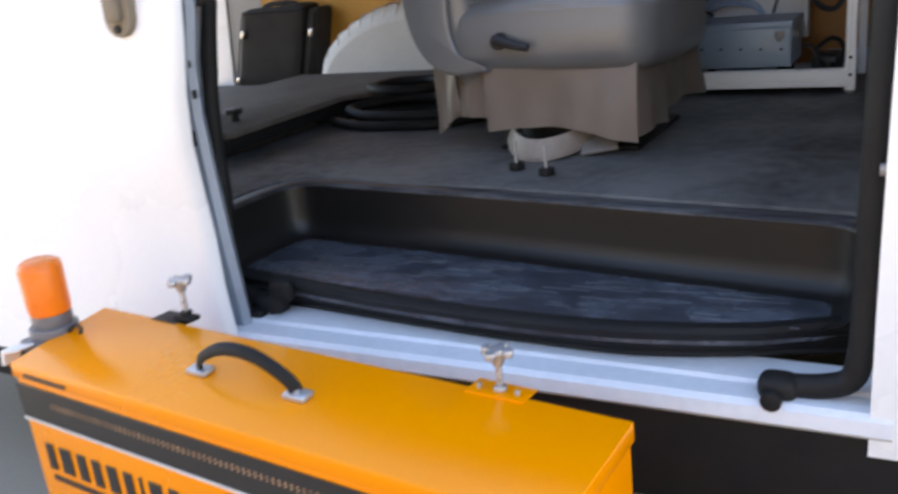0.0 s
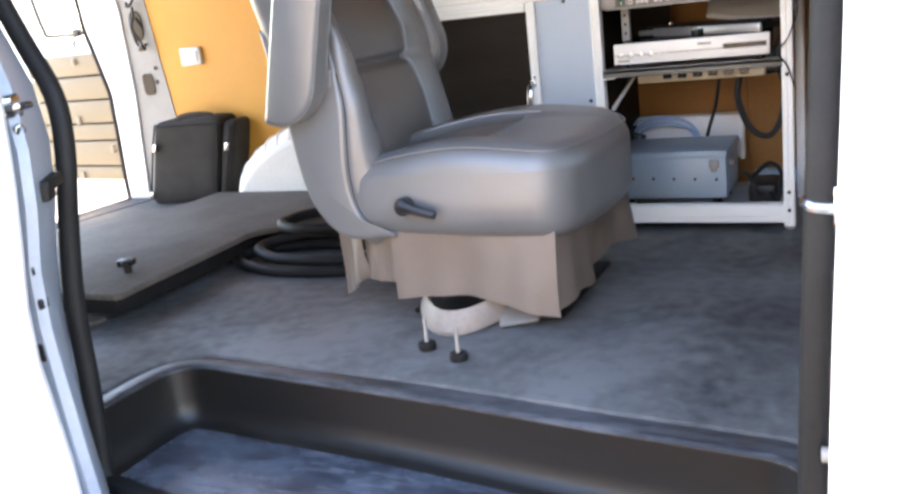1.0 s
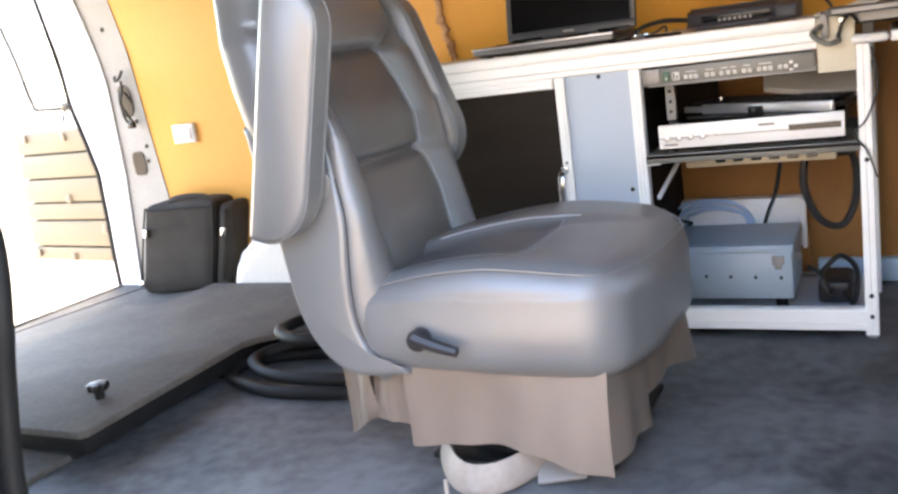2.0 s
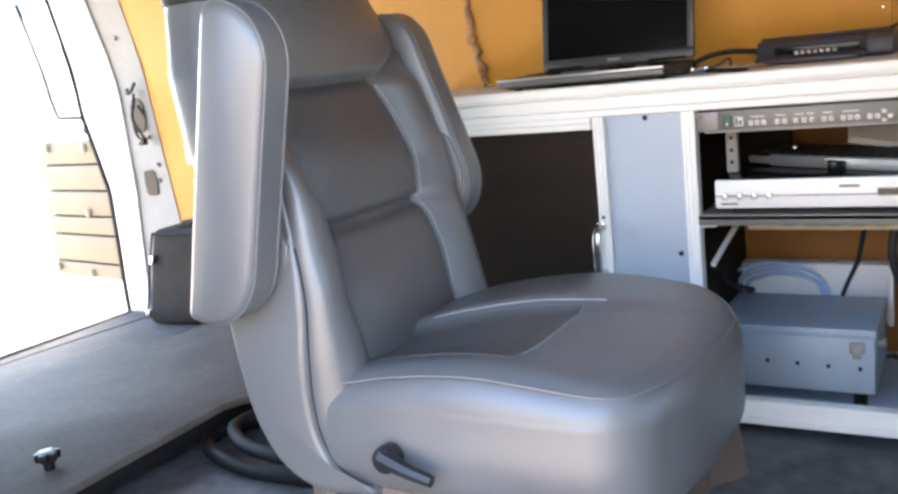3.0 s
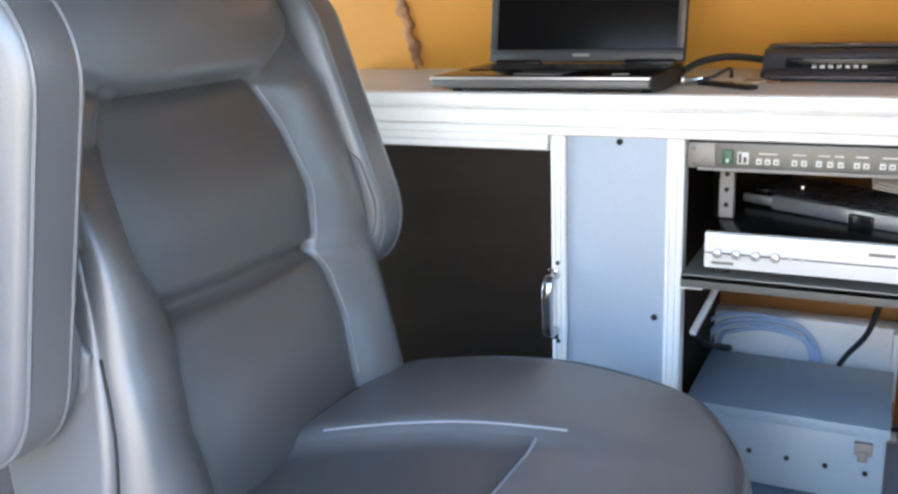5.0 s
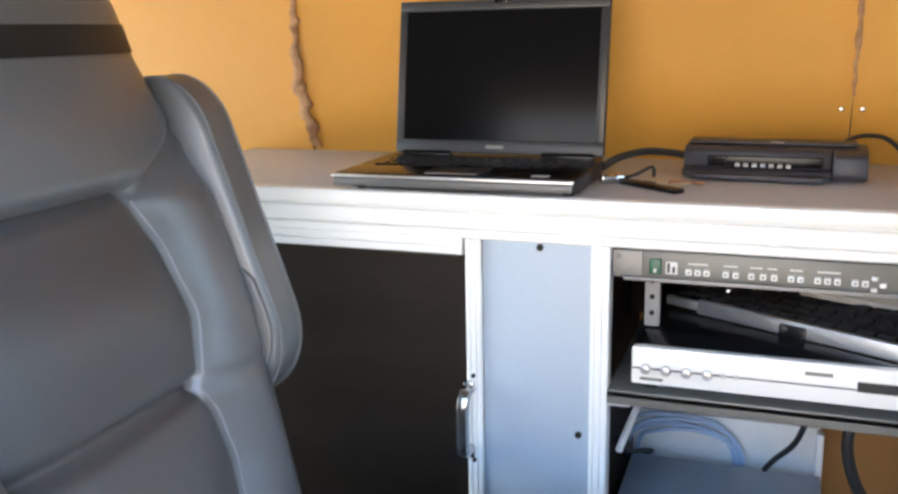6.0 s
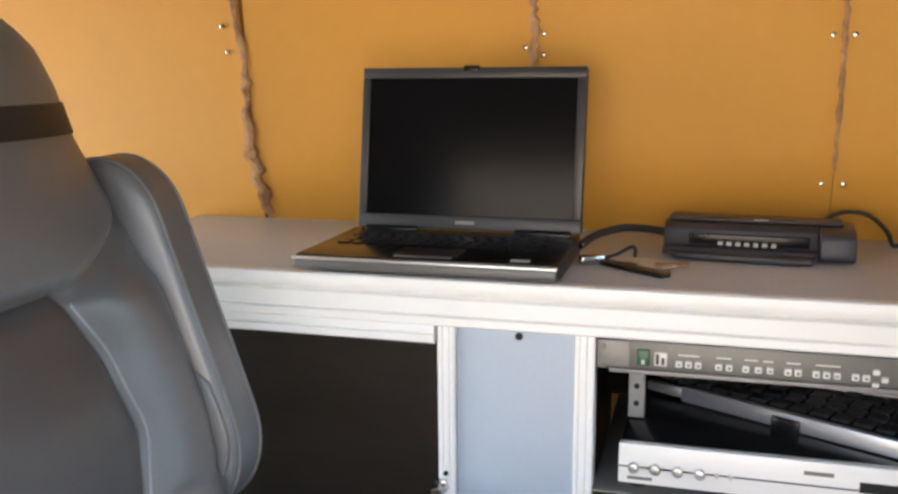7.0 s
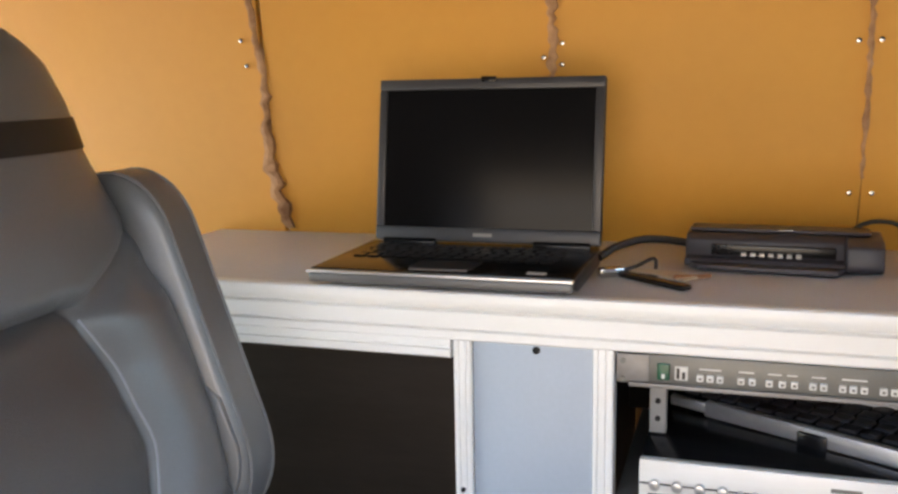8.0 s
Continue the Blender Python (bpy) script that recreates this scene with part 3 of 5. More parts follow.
part("socket_plate", join(box((-2.275, py - 0.008, 1.245), (-2.175, py + 0.012, 1.315), 0.004), box((-2.262, py - 0.014, 1.258), (-2.188, py - 0.004, 1.302), 0.003)), WHITEPLASTIC, wall_north, "white switch plate")
def rear_seal_x(z):
    return lerp([(0.6, -2.728), (0.79, -2.725), (0.95, -2.715), (1.155, -2.708), (1.28, -2.735), (1.44, -2.775), (1.6, -2.785), (2.06, -2.80)], z)


def flange_x(z):
    return lerp([(0.6, -2.615), (0.75, -2.605), (1.15, -2.565), (1.5, -2.560), (1.8, -2.60), (2.06, -2.63)], z)


# rear pillar with its openings
part("rear_pillar", upright(0.66, 2.06, lambda z: rear_seal_x(z) + 0.004, lambda z: pillar_edge(z) + 0.002, lambda z: back_y(z) - 0.034, lambda z: back_y(z) + 0.05), PILLAR, wall_north, "grey metal rear pillar")
part("pillar_flange", upright(0.66, 2.05, lambda z: rear_seal_x(z) + 0.008, flange_x, lambda z: back_y(z) - 0.044, lambda z: back_y(z) - 0.0345, 20), WHITE, wall_north, "white flange of the rear opening")
part("pillar_seal", tube([(rear_seal_x(z), back_y(z) - 0.040, z) for z in (0.69, 0.8, 0.95, 1.08, 1.155, 1.22, 1.28, 1.36, 1.44, 1.55, 1.7, 1.9, 2.04)], 0.012, 8, 3), RUBBER, wall_north, "black rear door seal")
def pillar_hole(x, z, w, h, square=1.0):
    y = back_y(z) - 0.034
    edge = [(x + w * math.copysign(abs(math.cos(a)) ** square, math.cos(a)), z + h * math.copysign(abs(math.sin(a)) ** square, math.sin(a))) for a in (k * math.tau / 20 for k in range(20))]
    part("pillar_opening", slab(edge, "y", y - 0.0045, y + 0.01), BLACK, wall_north, "dark opening in the pillar")


pillar_hole(-2.487, 1.425, 0.034, 0.062, 0.8)
pillar_hole(-2.484, 1.182, 0.030, 0.046, 0.5)
for x, z in ((-2.43, 1.247), (-2.437, 1.19), (-2.513, 1.698), (-2.455, 1.345)):
    pillar_hole(x, z, 0.008, 0.008)
for pts in (((-2.475, 3.640, 1.50), (-2.462, 3.622, 1.465), (-2.478, 3.618, 1.42), (-2.458, 3.622, 1.375), (-2.440, 3.632, 1.335)), ((-2.495, 3.640, 1.46), (-2.480, 3.622, 1.41), (-2.470, 3.620, 1.36), (-2.448, 3.630, 1.325)), ((-2.50, 3.640, 1.52), (-2.486, 3.622, 1.505), (-2.468, 3.624, 1.51), (-2.452, 3.634, 1.54))):
    part("pillar_wire", tube(pts, 0.0055, 6, 4), BLACKCABLE, wall_north, "black wire hanging out of the pillar")
part("wire_plug", box((-2.462, 3.612, 1.322), (-2.434, 3.634, 1.347), 0.004), BLACK, wall_north)

# wheel housing
HUMP = [(-1.995, 0.676), (-1.960, 0.760), (-1.938, 0.828), (-1.880, 0.895), (-1.820, 0.938), (-1.740, 0.978), (-1.640, 1.010), (-1.540, 1.022), (-1.420, 1.016), (-1.310, 0.975), (-1.220, 0.890), (-1.170, 0.770), (-1.150, 0.676)]
hump = [(p.x, p.y) for p in smooth_line([(*p, 0) for p in HUMP], 4)]
rings = []
for y, shrink, drop in ((3.742, 0.0, 0.0), (3.60, 0.0, 0.0), (3.50, 0.004, 0.004), (3.465, 0.014, 0.014), (3.445, 0.034, 0.036), (3.440, 0.06, 0.07)):
    rings.append([(-1.56 + (x + 1.56) * (1 - shrink), y, max(0.676, z - drop * min(1.0, (z - 0.676) / 0.1))) for x, z in hump])
part("wheel_housing", loft(rings, caps=False, closed=False), HOUSING, wall_north, "white painted wheel housing bulge", smooth=60)
part("housing_face", slab([(-1.56 + (x + 1.56) * 0.94, max(0.676, z - 0.07 * min(1.0, (z - 0.676) / 0.1))) for x, z in hump], "y", 3.4395, 3.444), HOUSING, wall_north)
for k in range(7):
    x = -1.91 + 0.058 * k
    z = lerp(hump, x)
    part("housing_rib", tube([(x, 3.66, z - 0.003), (x, 3.52, z - 0.002), (x + 0.006, 3.468, z - 0.016), (x + 0.012, 3.446, z - 0.045)], 0.0085, 8, 4, flat=0.8), HOUSING, wall_north, "pressed rib of the wheel housing")

# ceiling, rear frame, cab
rings = []
for x in (-2.74, 1.9):
    ys = [1.84 + (3.80 - 1.84) * k / 12 for k in range(13)]
    rings.append([(x, y, 2.03 + 0.05 * math.sin(math.pi * (y - 1.84) / 1.96)) for y in ys] + [(x, y, 2.09 + 0.05 * math.sin(math.pi * (y - 1.84) / 1.96)) for y in reversed(ys)])
solo("ceiling", loft(rings), CEILING, "plain grey van roof lining", "ceiling", "structure")
solo("wall_west", join(box((-2.74, 1.80, 1.93), (-2.68, 3.76, 2.06), 0.01), box((-2.76, 1.72, 0.42), (-2.70, 3.76, 0.672), 0.012)), WHITE, "white rear door frame of the van", "van wall", "structure")
# Unseen front end: its dark paint and windscreen height steer the cabin light.
cab = thing("wall_east", (1.92, 2.75, 0.45), "unseen front end added to close the van, windscreen sized for light", "van wall", "structure")
part("bulkhead", box((1.90, 1.66, 0.45), (1.96, 3.80, 1.78), 0.01), PARTITION, cab)
for y in (1.70, 3.74):
    part("screen_post", box((1.905, y - 0.06, 1.7805), (1.955, y + 0.06, 2.03), 0.01), WHITE, cab)
screen = part("windscreen", box((1.925, 1.761, 1.781), (1.931, 3.679, 2.03), 0), GLASS, cab)
screen.visible_shadow = False

# open rear door beyond the rear pillar
rear = thing("door_2", (-2.76, 3.76, 0.5), "white rear van door swung open with beige ribbed trim", "van door", "structure")
R = Matrix.Translation((-2.76, 3.955, 0)) @ pose(0, 0, 0, 0, 0, -8)


def hung(bm):
    return move(bm, R)


lower = [(-0.02, 0.5), (-1.09, 0.5), (-1.09, 1.40), (-0.02, 1.40)]
part("door_skin", hung(slab(lower, "y", 0.0, 0.07, 0.012)), WHITE, rear)
for name, outline in (("window_post", [(-0.02, 1.395), (-0.12, 1.395), (-0.12, 1.98), (-0.02, 1.98)]), ("window_post", [(-1.09, 1.395), (-0.685, 1.395), (-0.875, 1.98), (-1.06, 1.98)]), ("window_header", [(-0.86, 1.93), (-0.12, 1.93), (-0.12, 1.98), (-0.875, 1.98)])):
    part(name, hung(slab(outline, "y", 0.002, 0.068, 0.006)), WHITE, rear)
pane = part("window_pane", hung(box((-0.87, 0.035, 1.40), (-0.12, 0.04, 1.93), 0)), GLASS, rear)
pane.visible_shadow = False
part("window_seal", hung(tube([(-0.13, -0.004, 1.92), (-0.12, -0.004, 1.50), (-0.16, -0.004, 1.435), (-0.63, -0.004, 1.428), (-0.705, -0.004, 1.470), (-0.76, -0.004, 1.67), (-0.865, -0.004, 1.94)], 0.0095, 8, 5)), RUBBER, rear, "black window seal")
for z0, z1 in ((0.712, 0.777), (0.785, 0.905), (0.913, 0.990), (0.998, 1.105), (1.113, 1.221), (1.229, 1.330)):
    part("trim_board", hung(box((lerp([(0.74, -0.935), (1.33, -0.868)], z1), -0.036, z0), (-0.06, 0.004, z1), 0.006)), BEIGE, rear, "beige moulded trim board")
part("trim_back", hung(box((-0.862, -0.016, 0.72), (-0.08, 0.004, 1.325), 0.004)), RUBBER, rear)
for x, z in ((-0.772, 1.303), (-0.466, 1.299), (-0.527, 1.012), (-0.306, 0.868), (-0.868, 0.751), (-0.588, 0.734)):
    part("trim_clip", hung(box((x - 0.012, -0.052, z - 0.018), (x + 0.012, -0.0365, z + 0.018), 0.003)), TAUPE, rear, "dark trim clip")
for z in (0.70, 1.30):
    part("hinge", hung(join(box((-0.03, -0.19, z), (0.02, 0.035, z + 0.10), 0.008), disc((0.0, 0.03, z + 0.05), 0.018, 0.13, 12))), WHITE, rear)
part("window_catch", hung(join(box((-0.455, -0.03, 1.410), (-0.415, 0.004, 1.450), 0.004), tube([(-0.44, -0.02, 1.41), (-0.445, -0.035, 1.38), (-0.43, -0.04, 1.36)], 0.006))), BLACK, rear, "black window catch")

part("rear_mat", slab([(-2.72, 1.90), (-1.52, 1.90), (-1.52, 3.62), (-2.72, 3.66)], "z", FLOOR - 0.01, FLOOR + 0.012, 0.006, 3), BOARD, floor, "grey carpet mat over the rear floor")
part("mat_seam", tube([(-2.645, 2.6, FLOOR + 0.010), (-2.638, 3.081, FLOOR + 0.010), (-2.553, 3.634, FLOOR + 0.010)], 0.005, 6, 4), RUBBER, floor)
part("mat_edge", tube([(-2.715, 1.92, FLOOR + 0.006), (-2.715, 2.8, FLOOR + 0.010), (-2.70, 3.64, FLOOR + 0.006)], 0.014, 8, 4), BOARD, floor)

# raised board over the rear floor
board = thing("floor_board", (-1.8, 2.75, FLOOR), "grey covered floor board raised on black blocks", "floor board")
edge = [(-1.455, 2.285), (-1.44, 2.30), (-1.452, 2.855), (-1.43, 2.90), (-1.30, 2.985), (-1.0, 3.0), (-0.98, 3.432), (-2.03, 3.432), (-2.05, 3.18), (-2.2, 3.18), (-2.2, 2.285)]
part("panel", slab(edge, "z", 0.744, 0.762, 0.003), BOARD, board)
# Black filler makes the dark band of shadow below the board's edge.
part("under_board_shade", box((-2.18, 2.30, FLOOR + 0.02), (-1.462, 3.13, 0.7435), 0.004), RUBBER, board, "black block standing in for the shade under the board")
part("knob", join(disc((-1.568, 2.46, 0.777), 0.012, 0.03, 12), *[disc((-1.568 + 0.017 * math.cos(a), 2.46 + 0.017 * math.sin(a), 0.792), 0.0095, 0.018, 10, bevel=0.003) for a in (k * math.tau / 6 for k in range(6))], disc((-1.568, 2.46, 0.792), 0.018, 0.02, 16, bevel=0.003)), RISER, board, "black plastic star knob")
for x, y in ((-1.54, 2.34), (-1.55, 3.05), (-2.1, 2.4), (-2.1, 3.05), (-1.05, 3.10), (-1.05, 3.38)):
    part("block", box((x - 0.035, y - 0.035, FLOOR), (x + 0.035, y + 0.035, 0.745), 0.006), PLASTIC, board)
part("bracket", join(box((-1.53, 2.79, FLOOR), (-1.45, 2.86, 0.70), 0.004), box((-1.56, 2.80, FLOOR), (-1.54, 2.85, 0.745), 0.003)), RUBBER, board)
for x, y in ((-1.66, 2.66), (-1.60, 2.76)):
    part("slot", box((x - 0.05, y - 0.008, 0.7602), (x + 0.05, y + 0.008, 0.7615), 0.0005, 1), BOARD, board)

# ---- the captain's seat ----
SEAT = pose(-0.55, 2.65, FLOOR, 0, 0, -2)
seat = thing("captain_seat", (-0.55, 2.65, FLOOR), "grey leather captain's seat with raised armrests and skirted base", "seat")


def local(bm):
    return move(bm, SEAT)


def bell(v, mid, wide):
    return math.exp(-((v - mid) / wide) ** 2)


def slope(v):
    return 1 / (1 + math.exp(-max(-30.0, min(30.0, v))))


def sunk_edge(x):
    """Where the far edge of the sunken middle runs across the cushion."""
    return 0.021 + (x - 0.115) * 0.25


def cushion_shape(p, u):
    x, y, z = p
    t = max(0.0, (x - 0.02) / 0.32)
    y *= 1 - 0.05 * t ** 3
    if x > 0.02:
        x -= (x - 0.02) / 0.325 * (0.115 if y > 0 else 0.062) * (abs(y) / 0.27) ** 3
    top = min(1.0, max(0.0, (z - 0.30) / 0.10))
    s = abs(y) / 0.285
    crown = 0.024 * (1 - s * s) - 0.040 * max(0, (x - 0.05) / 0.3) ** 2 - 0.046 * max(0, (-x + 0.07) / 0.28) ** 1.6
    side = slope((sunk_edge(x) - y) / 0.006) * slope((y + 0.185) / 0.022)
    fore = slope((0.115 - x) / 0.006)
    crown -= side * (0.026 * fore + 0.015 * (1 - fore) * max(0.0, 1 - (x - 0.115) / 0.2))
    z += top * crown
    if 0.22 < z < 0.36:
        y += math.copysign(0.008 * bell(z, 0.29, 0.05), y) if abs(y) > 0.2 else 0
    return Vector((x, y, z))


pad = part("cushion", local(soft((-0.21, -0.285, 0.205), (0.345, 0.285, 0.415), 0.055, 70, cushion_shape)), LEATHER, seat, "grey leather seat cushion", smooth=80)


def on_cushion(x, y):
    """Height of the cushion's top over its plan."""
    return cushion_shape(Vector((x, y, 0.415)), None)


# The recess takes the darker insert leather, which carries its shading as colour.
rings = []
for k in range(25):
    x = -0.175 + 0.291 * k / 24
    ys = [-0.205 + (sunk_edge(x) + 0.205) * j / 28 for j in range(29)]
    rings.append([on_cushion(x, y) + Vector((0, 0, 0.0012)) for y in ys] + [on_cushion(x, y) - Vector((0, 0, 0.002)) for y in reversed(ys)])
part("cushion_insert", local(loft(rings)), INSERT, seat, "sunken leather middle of the cushion, shade in its dark tone", smooth=70)
seat_rim = [(-0.17, -0.270), (-0.05, -0.268), (0.08, -0.268), (0.2, -0.268), (0.29, -0.262), (0.322, -0.23), (0.335, -0.12), (0.338, 0.0), (0.335, 0.12), (0.322, 0.23), (0.29, 0.262), (0.2, 0.268), (0.08, 0.268), (-0.05, 0.268), (-0.17, 0.27)]
for run in ([(-0.13 + 0.28 * k / 8, sunk_edge(-0.13 + 0.28 * k / 8) + 0.010) for k in range(9)], [(0.121, 0.020 - 0.200 * k / 8) for k in range(9)]):
    part("seam", local(tube([on_cushion(x, y) + Vector((0, 0, 0.0003)) for x, y in run], 0.0017, 6, 3)), STITCH, seat, "pale stitched seam")
line = [on_cushion(x, y) + Vector((0, 0, -0.008)) for x, y in seat_rim]
part("piping", local(tube(line, 0.0021, 6, 4)), PIPING, seat, "pale grey seat piping")

SPINE = [(0.17, -0.150, 0.050), (0.22, -0.175, 0.075), (0.30, -0.205, 0.088), (0.42, -0.248, 0.092), (0.58, -0.300, 0.086), (0.75, -0.352, 0.080), (0.90, -0.395, 0.074), (1.00, -0.420, 0.070), (1.06, -0.434, 0.060), (1.092, -0.443, 0.034), (1.102, -0.446, 0.010)]
WIDTH = [(0.17, 0.24), (0.22, 0.262), (0.30, 0.272), (0.42, 0.275), (0.60, 0.278), (0.75, 0.275), (0.84, 0.262), (0.90, 0.238), (0.95, 0.222), (1.00, 0.219), (1.04, 0.208), (1.075, 0.174), (1.092, 0.134), (1.102, 0.09)]


INNER = [(0.17, 0.13), (0.42, 0.130), (0.49, 0.143), (0.55, 0.135), (0.579, 0.120), (0.590, 0.128), (0.66, 0.150), (0.74, 0.136), (0.80, 0.108), (0.81, 0.10), (1.1, 0.10)]


def on_insert(y, z):
    return abs(y) < inner(z, y) and z < 0.806


def inner(z, y):
    """Half width of the insert, wider on the side of the door."""
    return lerp(INNER, z) + (lerp([(0.28, 0.072), (0.40, 0.060), (0.52, 0.040), (0.60, 0.034)], z) if y < 0 else -0.010)


def settled(p):
    """The backrest's far lower corner sits a little further back."""
    p.x -= 0.038 * min(1.0, max(0.0, (p.y + 0.2) / 0.47)) * min(1.0, max(0.0, (0.66 - p.z) / 0.30))
    return p


def back_front(z, y):
    """A point of the backrest's front at a height and a place across it."""
    x = lerp([(p[0], p[1]) for p in SPINE], z)
    d = lerp([(p[0], p[2]) for p in SPINE], z)
    w = lerp(WIDTH, z)
    e, i = min(abs(y), w), inner(z, y)
    r = (1 - (e / w) ** 3.7) ** (1 / 3.0)
    fade = lerp([(0.17, 1.0), (0.79, 1.0), (0.825, 0.0), (1.2, 0.0)], z)
    wing = max(0.0, (e - i) / (w - i))
    rise = 0.010 * (1 - math.exp(-max(0.0, e - i) / 0.022))
    lift = (rise + (0.062 if y > 0 else 0.030) * wing * (1 - wing ** 2.5) - 0.012 - 0.002 * bell(e, i, 0.012)) * fade
    top = 0.806 + 0.9 * max(0.0, e - 0.11) ** 1.3
    out = 1.0 if e > i + 0.002 else 0.0
    groove = 0.022 * bell(z, 0.583, 0.009) * (1 - (0.72 if y > 0 else 0.92) * out) + 0.018 * bell(z, top, 0.009)
    puff = 0.022 * (bell(z, 0.47, 0.08) + bell(z, 0.695, 0.08)) * (1 - (e / i) ** 3 if e < i else 0) + 0.020 * bell(z, 0.895, 0.06) * (1 - (e / w) ** 2)
    return settled(Vector((x + d * r + (lift - groove + puff) * r ** 0.8, y, z)))


def back_ring(z):
    """The backrest's outline at one height; its columns keep to the edges of the insert."""
    w = lerp(WIDTH, z)

    def half(i):
        return [i * k / 16 for k in range(17)] + [i + 0.004, i + 0.010] + [i + 0.010 + (w - i - 0.010) * math.sin(math.pi / 2 * k / 22) for k in range(1, 23)]

    ys = [-v for v in reversed(half(inner(z, -1))[1:])] + half(inner(z, 1))
    x = lerp([(p[0], p[1]) for p in SPINE], z)
    d = lerp([(p[0], p[2]) for p in SPINE], z)
    ring = [back_front(z, y) for y in ys]
    for k in range(1, 40):
        a = math.pi * k / 40
        ring.append(settled(Vector((x - d * math.sin(a) ** 0.55, w * math.copysign(abs(math.cos(a)) ** 0.55, math.cos(a)), z))))
    return ring


def two_tone(ob, other, test):
    """Gives the faces that pass a test of their place on the seat a second material."""
    ob.data.materials.append(other)
    back = SEAT.inverted() @ Matrix.Translation(origin(seat))
    for f in ob.data.polygons:
        if test(back @ f.center):
            f.material_index = 1


heights = sorted({round(0.17 + 0.932 * k / 132, 4) for k in range(133)} | {1.086, 1.094, 1.099})
back = part("backrest", local(loft([back_ring(z) for z in heights])), LEATHER, seat, "grey leather backrest with stitched panels", smooth=80)
two_tone(back, INSERT, lambda p: on_insert(p.y, p.z) and p.x > lerp([(q[0], q[1]) for q in SPINE], p.z))


def edge_point(z, side, share):
    return back_front(z, side * share * lerp(WIDTH, z)) + Vector((0.0015, 0.0015 * side, 0))


part("piping", local(tube([edge_point(z, 1, 0.955) for z in (0.20, 0.28, 0.36, 0.45, 0.54, 0.63, 0.72, 0.80, 0.86)], 0.0022, 6, 4)), PIPING, seat)
# padded side panel that sweeps from the backrest down under the cushion
SWEEP = [(-0.775, 1.37), (-0.752, 1.263), (-0.738, 1.190), (-0.741, 1.110), (-0.745, 1.035), (-0.737, 0.973), (-0.708, 0.928), (-0.656, 0.909)]
OUTER = [(-0.650, 0.896), (-0.725, 0.889), (-0.782, 0.900), (-0.828, 0.942), (-0.862, 1.012), (-0.886, 1.14), (-0.925, 1.27), (-0.95, 1.37)]
outline = [(p.x, p.y) for p in smooth_line([(*p, 0) for p in SWEEP], 4)] + [(p.x, p.y) for p in smooth_line([(*p, 0) for p in OUTER], 4)]
mid = Vector((-0.82, 1.12))
rings = []
for y, shrink in ((2.354, 0.16), (2.355, 0.08), (2.3585, 0.03), (2.366, 0.005), (2.376, 0.0), (2.388, 0.012), (2.396, 0.05)):
    rings.append([(x + (mid.x - x) * shrink, y + lerp([(0.8, 0.012), (0.93, 0.0), (1.10, 0.0), (1.20, 0.010), (1.30, 0.030), (1.4, 0.040)], z), z + (mid.y - z) * shrink * 0.45) for x, z in outline])
part("side_panel", loft(rings), LEATHER, seat, "padded grey leather side of the backrest", smooth=70)
part("piping", tube([(x - 0.001, 2.366 + lerp([(1.10, 0.0), (1.20, 0.008), (1.30, 0.022)], z), z) for x, z in SWEEP[1:]], 0.0019, 6, 5), BLACKCABLE, seat, "dark piping")
# the rounded wing between that piping and the stitched middle of the backrest
wing = []
for k in range(27):
    z = 0.955 + 0.49 * k / 26
    edge = Vector((lerp(sorted((q[1], q[0]) for q in SWEEP + [(-0.806, 1.47)]), z) - 0.001, 2.3665 + lerp([(1.10, 0.0), (1.20, 0.008), (1.30, 0.022), (1.45, 0.04)], z), z))
    seam = SEAT @ back_front(max(0.29, z - FLOOR), -inner(z - FLOOR, -1) + 0.010) + Vector((-0.006, 0, 0))
    seam.z = z
    full = min(1.0, max(0.0, (1.445 - z) / 0.10)) ** 0.5
    lean = edge + Vector((0.058 * full, -0.004, 0)), seam + Vector((0.062 * full, -0.022, 0))
    ring = []
    for j in range(17):
        t = j / 16
        ring.append(edge * (1 - t) ** 3 + lean[0] * 3 * t * (1 - t) ** 2 + lean[1] * 3 * t * t * (1 - t) + seam * t ** 3)
    wing.append(ring + [seam + Vector((-0.05, 0, 0)), edge + Vector((-0.04, 0.02, 0))])
part("side_bolster", loft(wing), LEATHER, seat, "rounded side bolster of the backrest", smooth=75)


for zs, r in (((0.795, 0.77, 0.74, 0.70, 0.66, 0.62, 0.593), 0.0016), ((0.575, 0.55, 0.52, 0.49, 0.45, 0.41), 0.0013)):
    part("seam", local(tube([back_front(z, inner(z, 1) + 0.006) + Vector((0.0008, 0, 0)) for z in zs], r, 6, 3)), STITCH, seat, "pale stitched seam")
strap = []
for z in (0.953, 0.968, 0.985):
    mid = Vector((lerp([(p[0], p[1]) for p in SPINE], z), 0, z))
    strap.append([p + (p - mid).normalized() * 0.003 for p in back_ring(z)])
part("headrest_strap", local(loft(strap, caps=False)), BLACKCABLE, seat, "black elastic strap round the head rest")

ARM = arc(0.010, 0.008, 0.010, 180, 262, 4) + arc(0.028, 0.102, 0.104, -88, 0, 11) + arc(0.050, 0.345, 0.082, 0, 88, 10) + arc(0.03, 0.402, 0.026, 100, 180, 5)


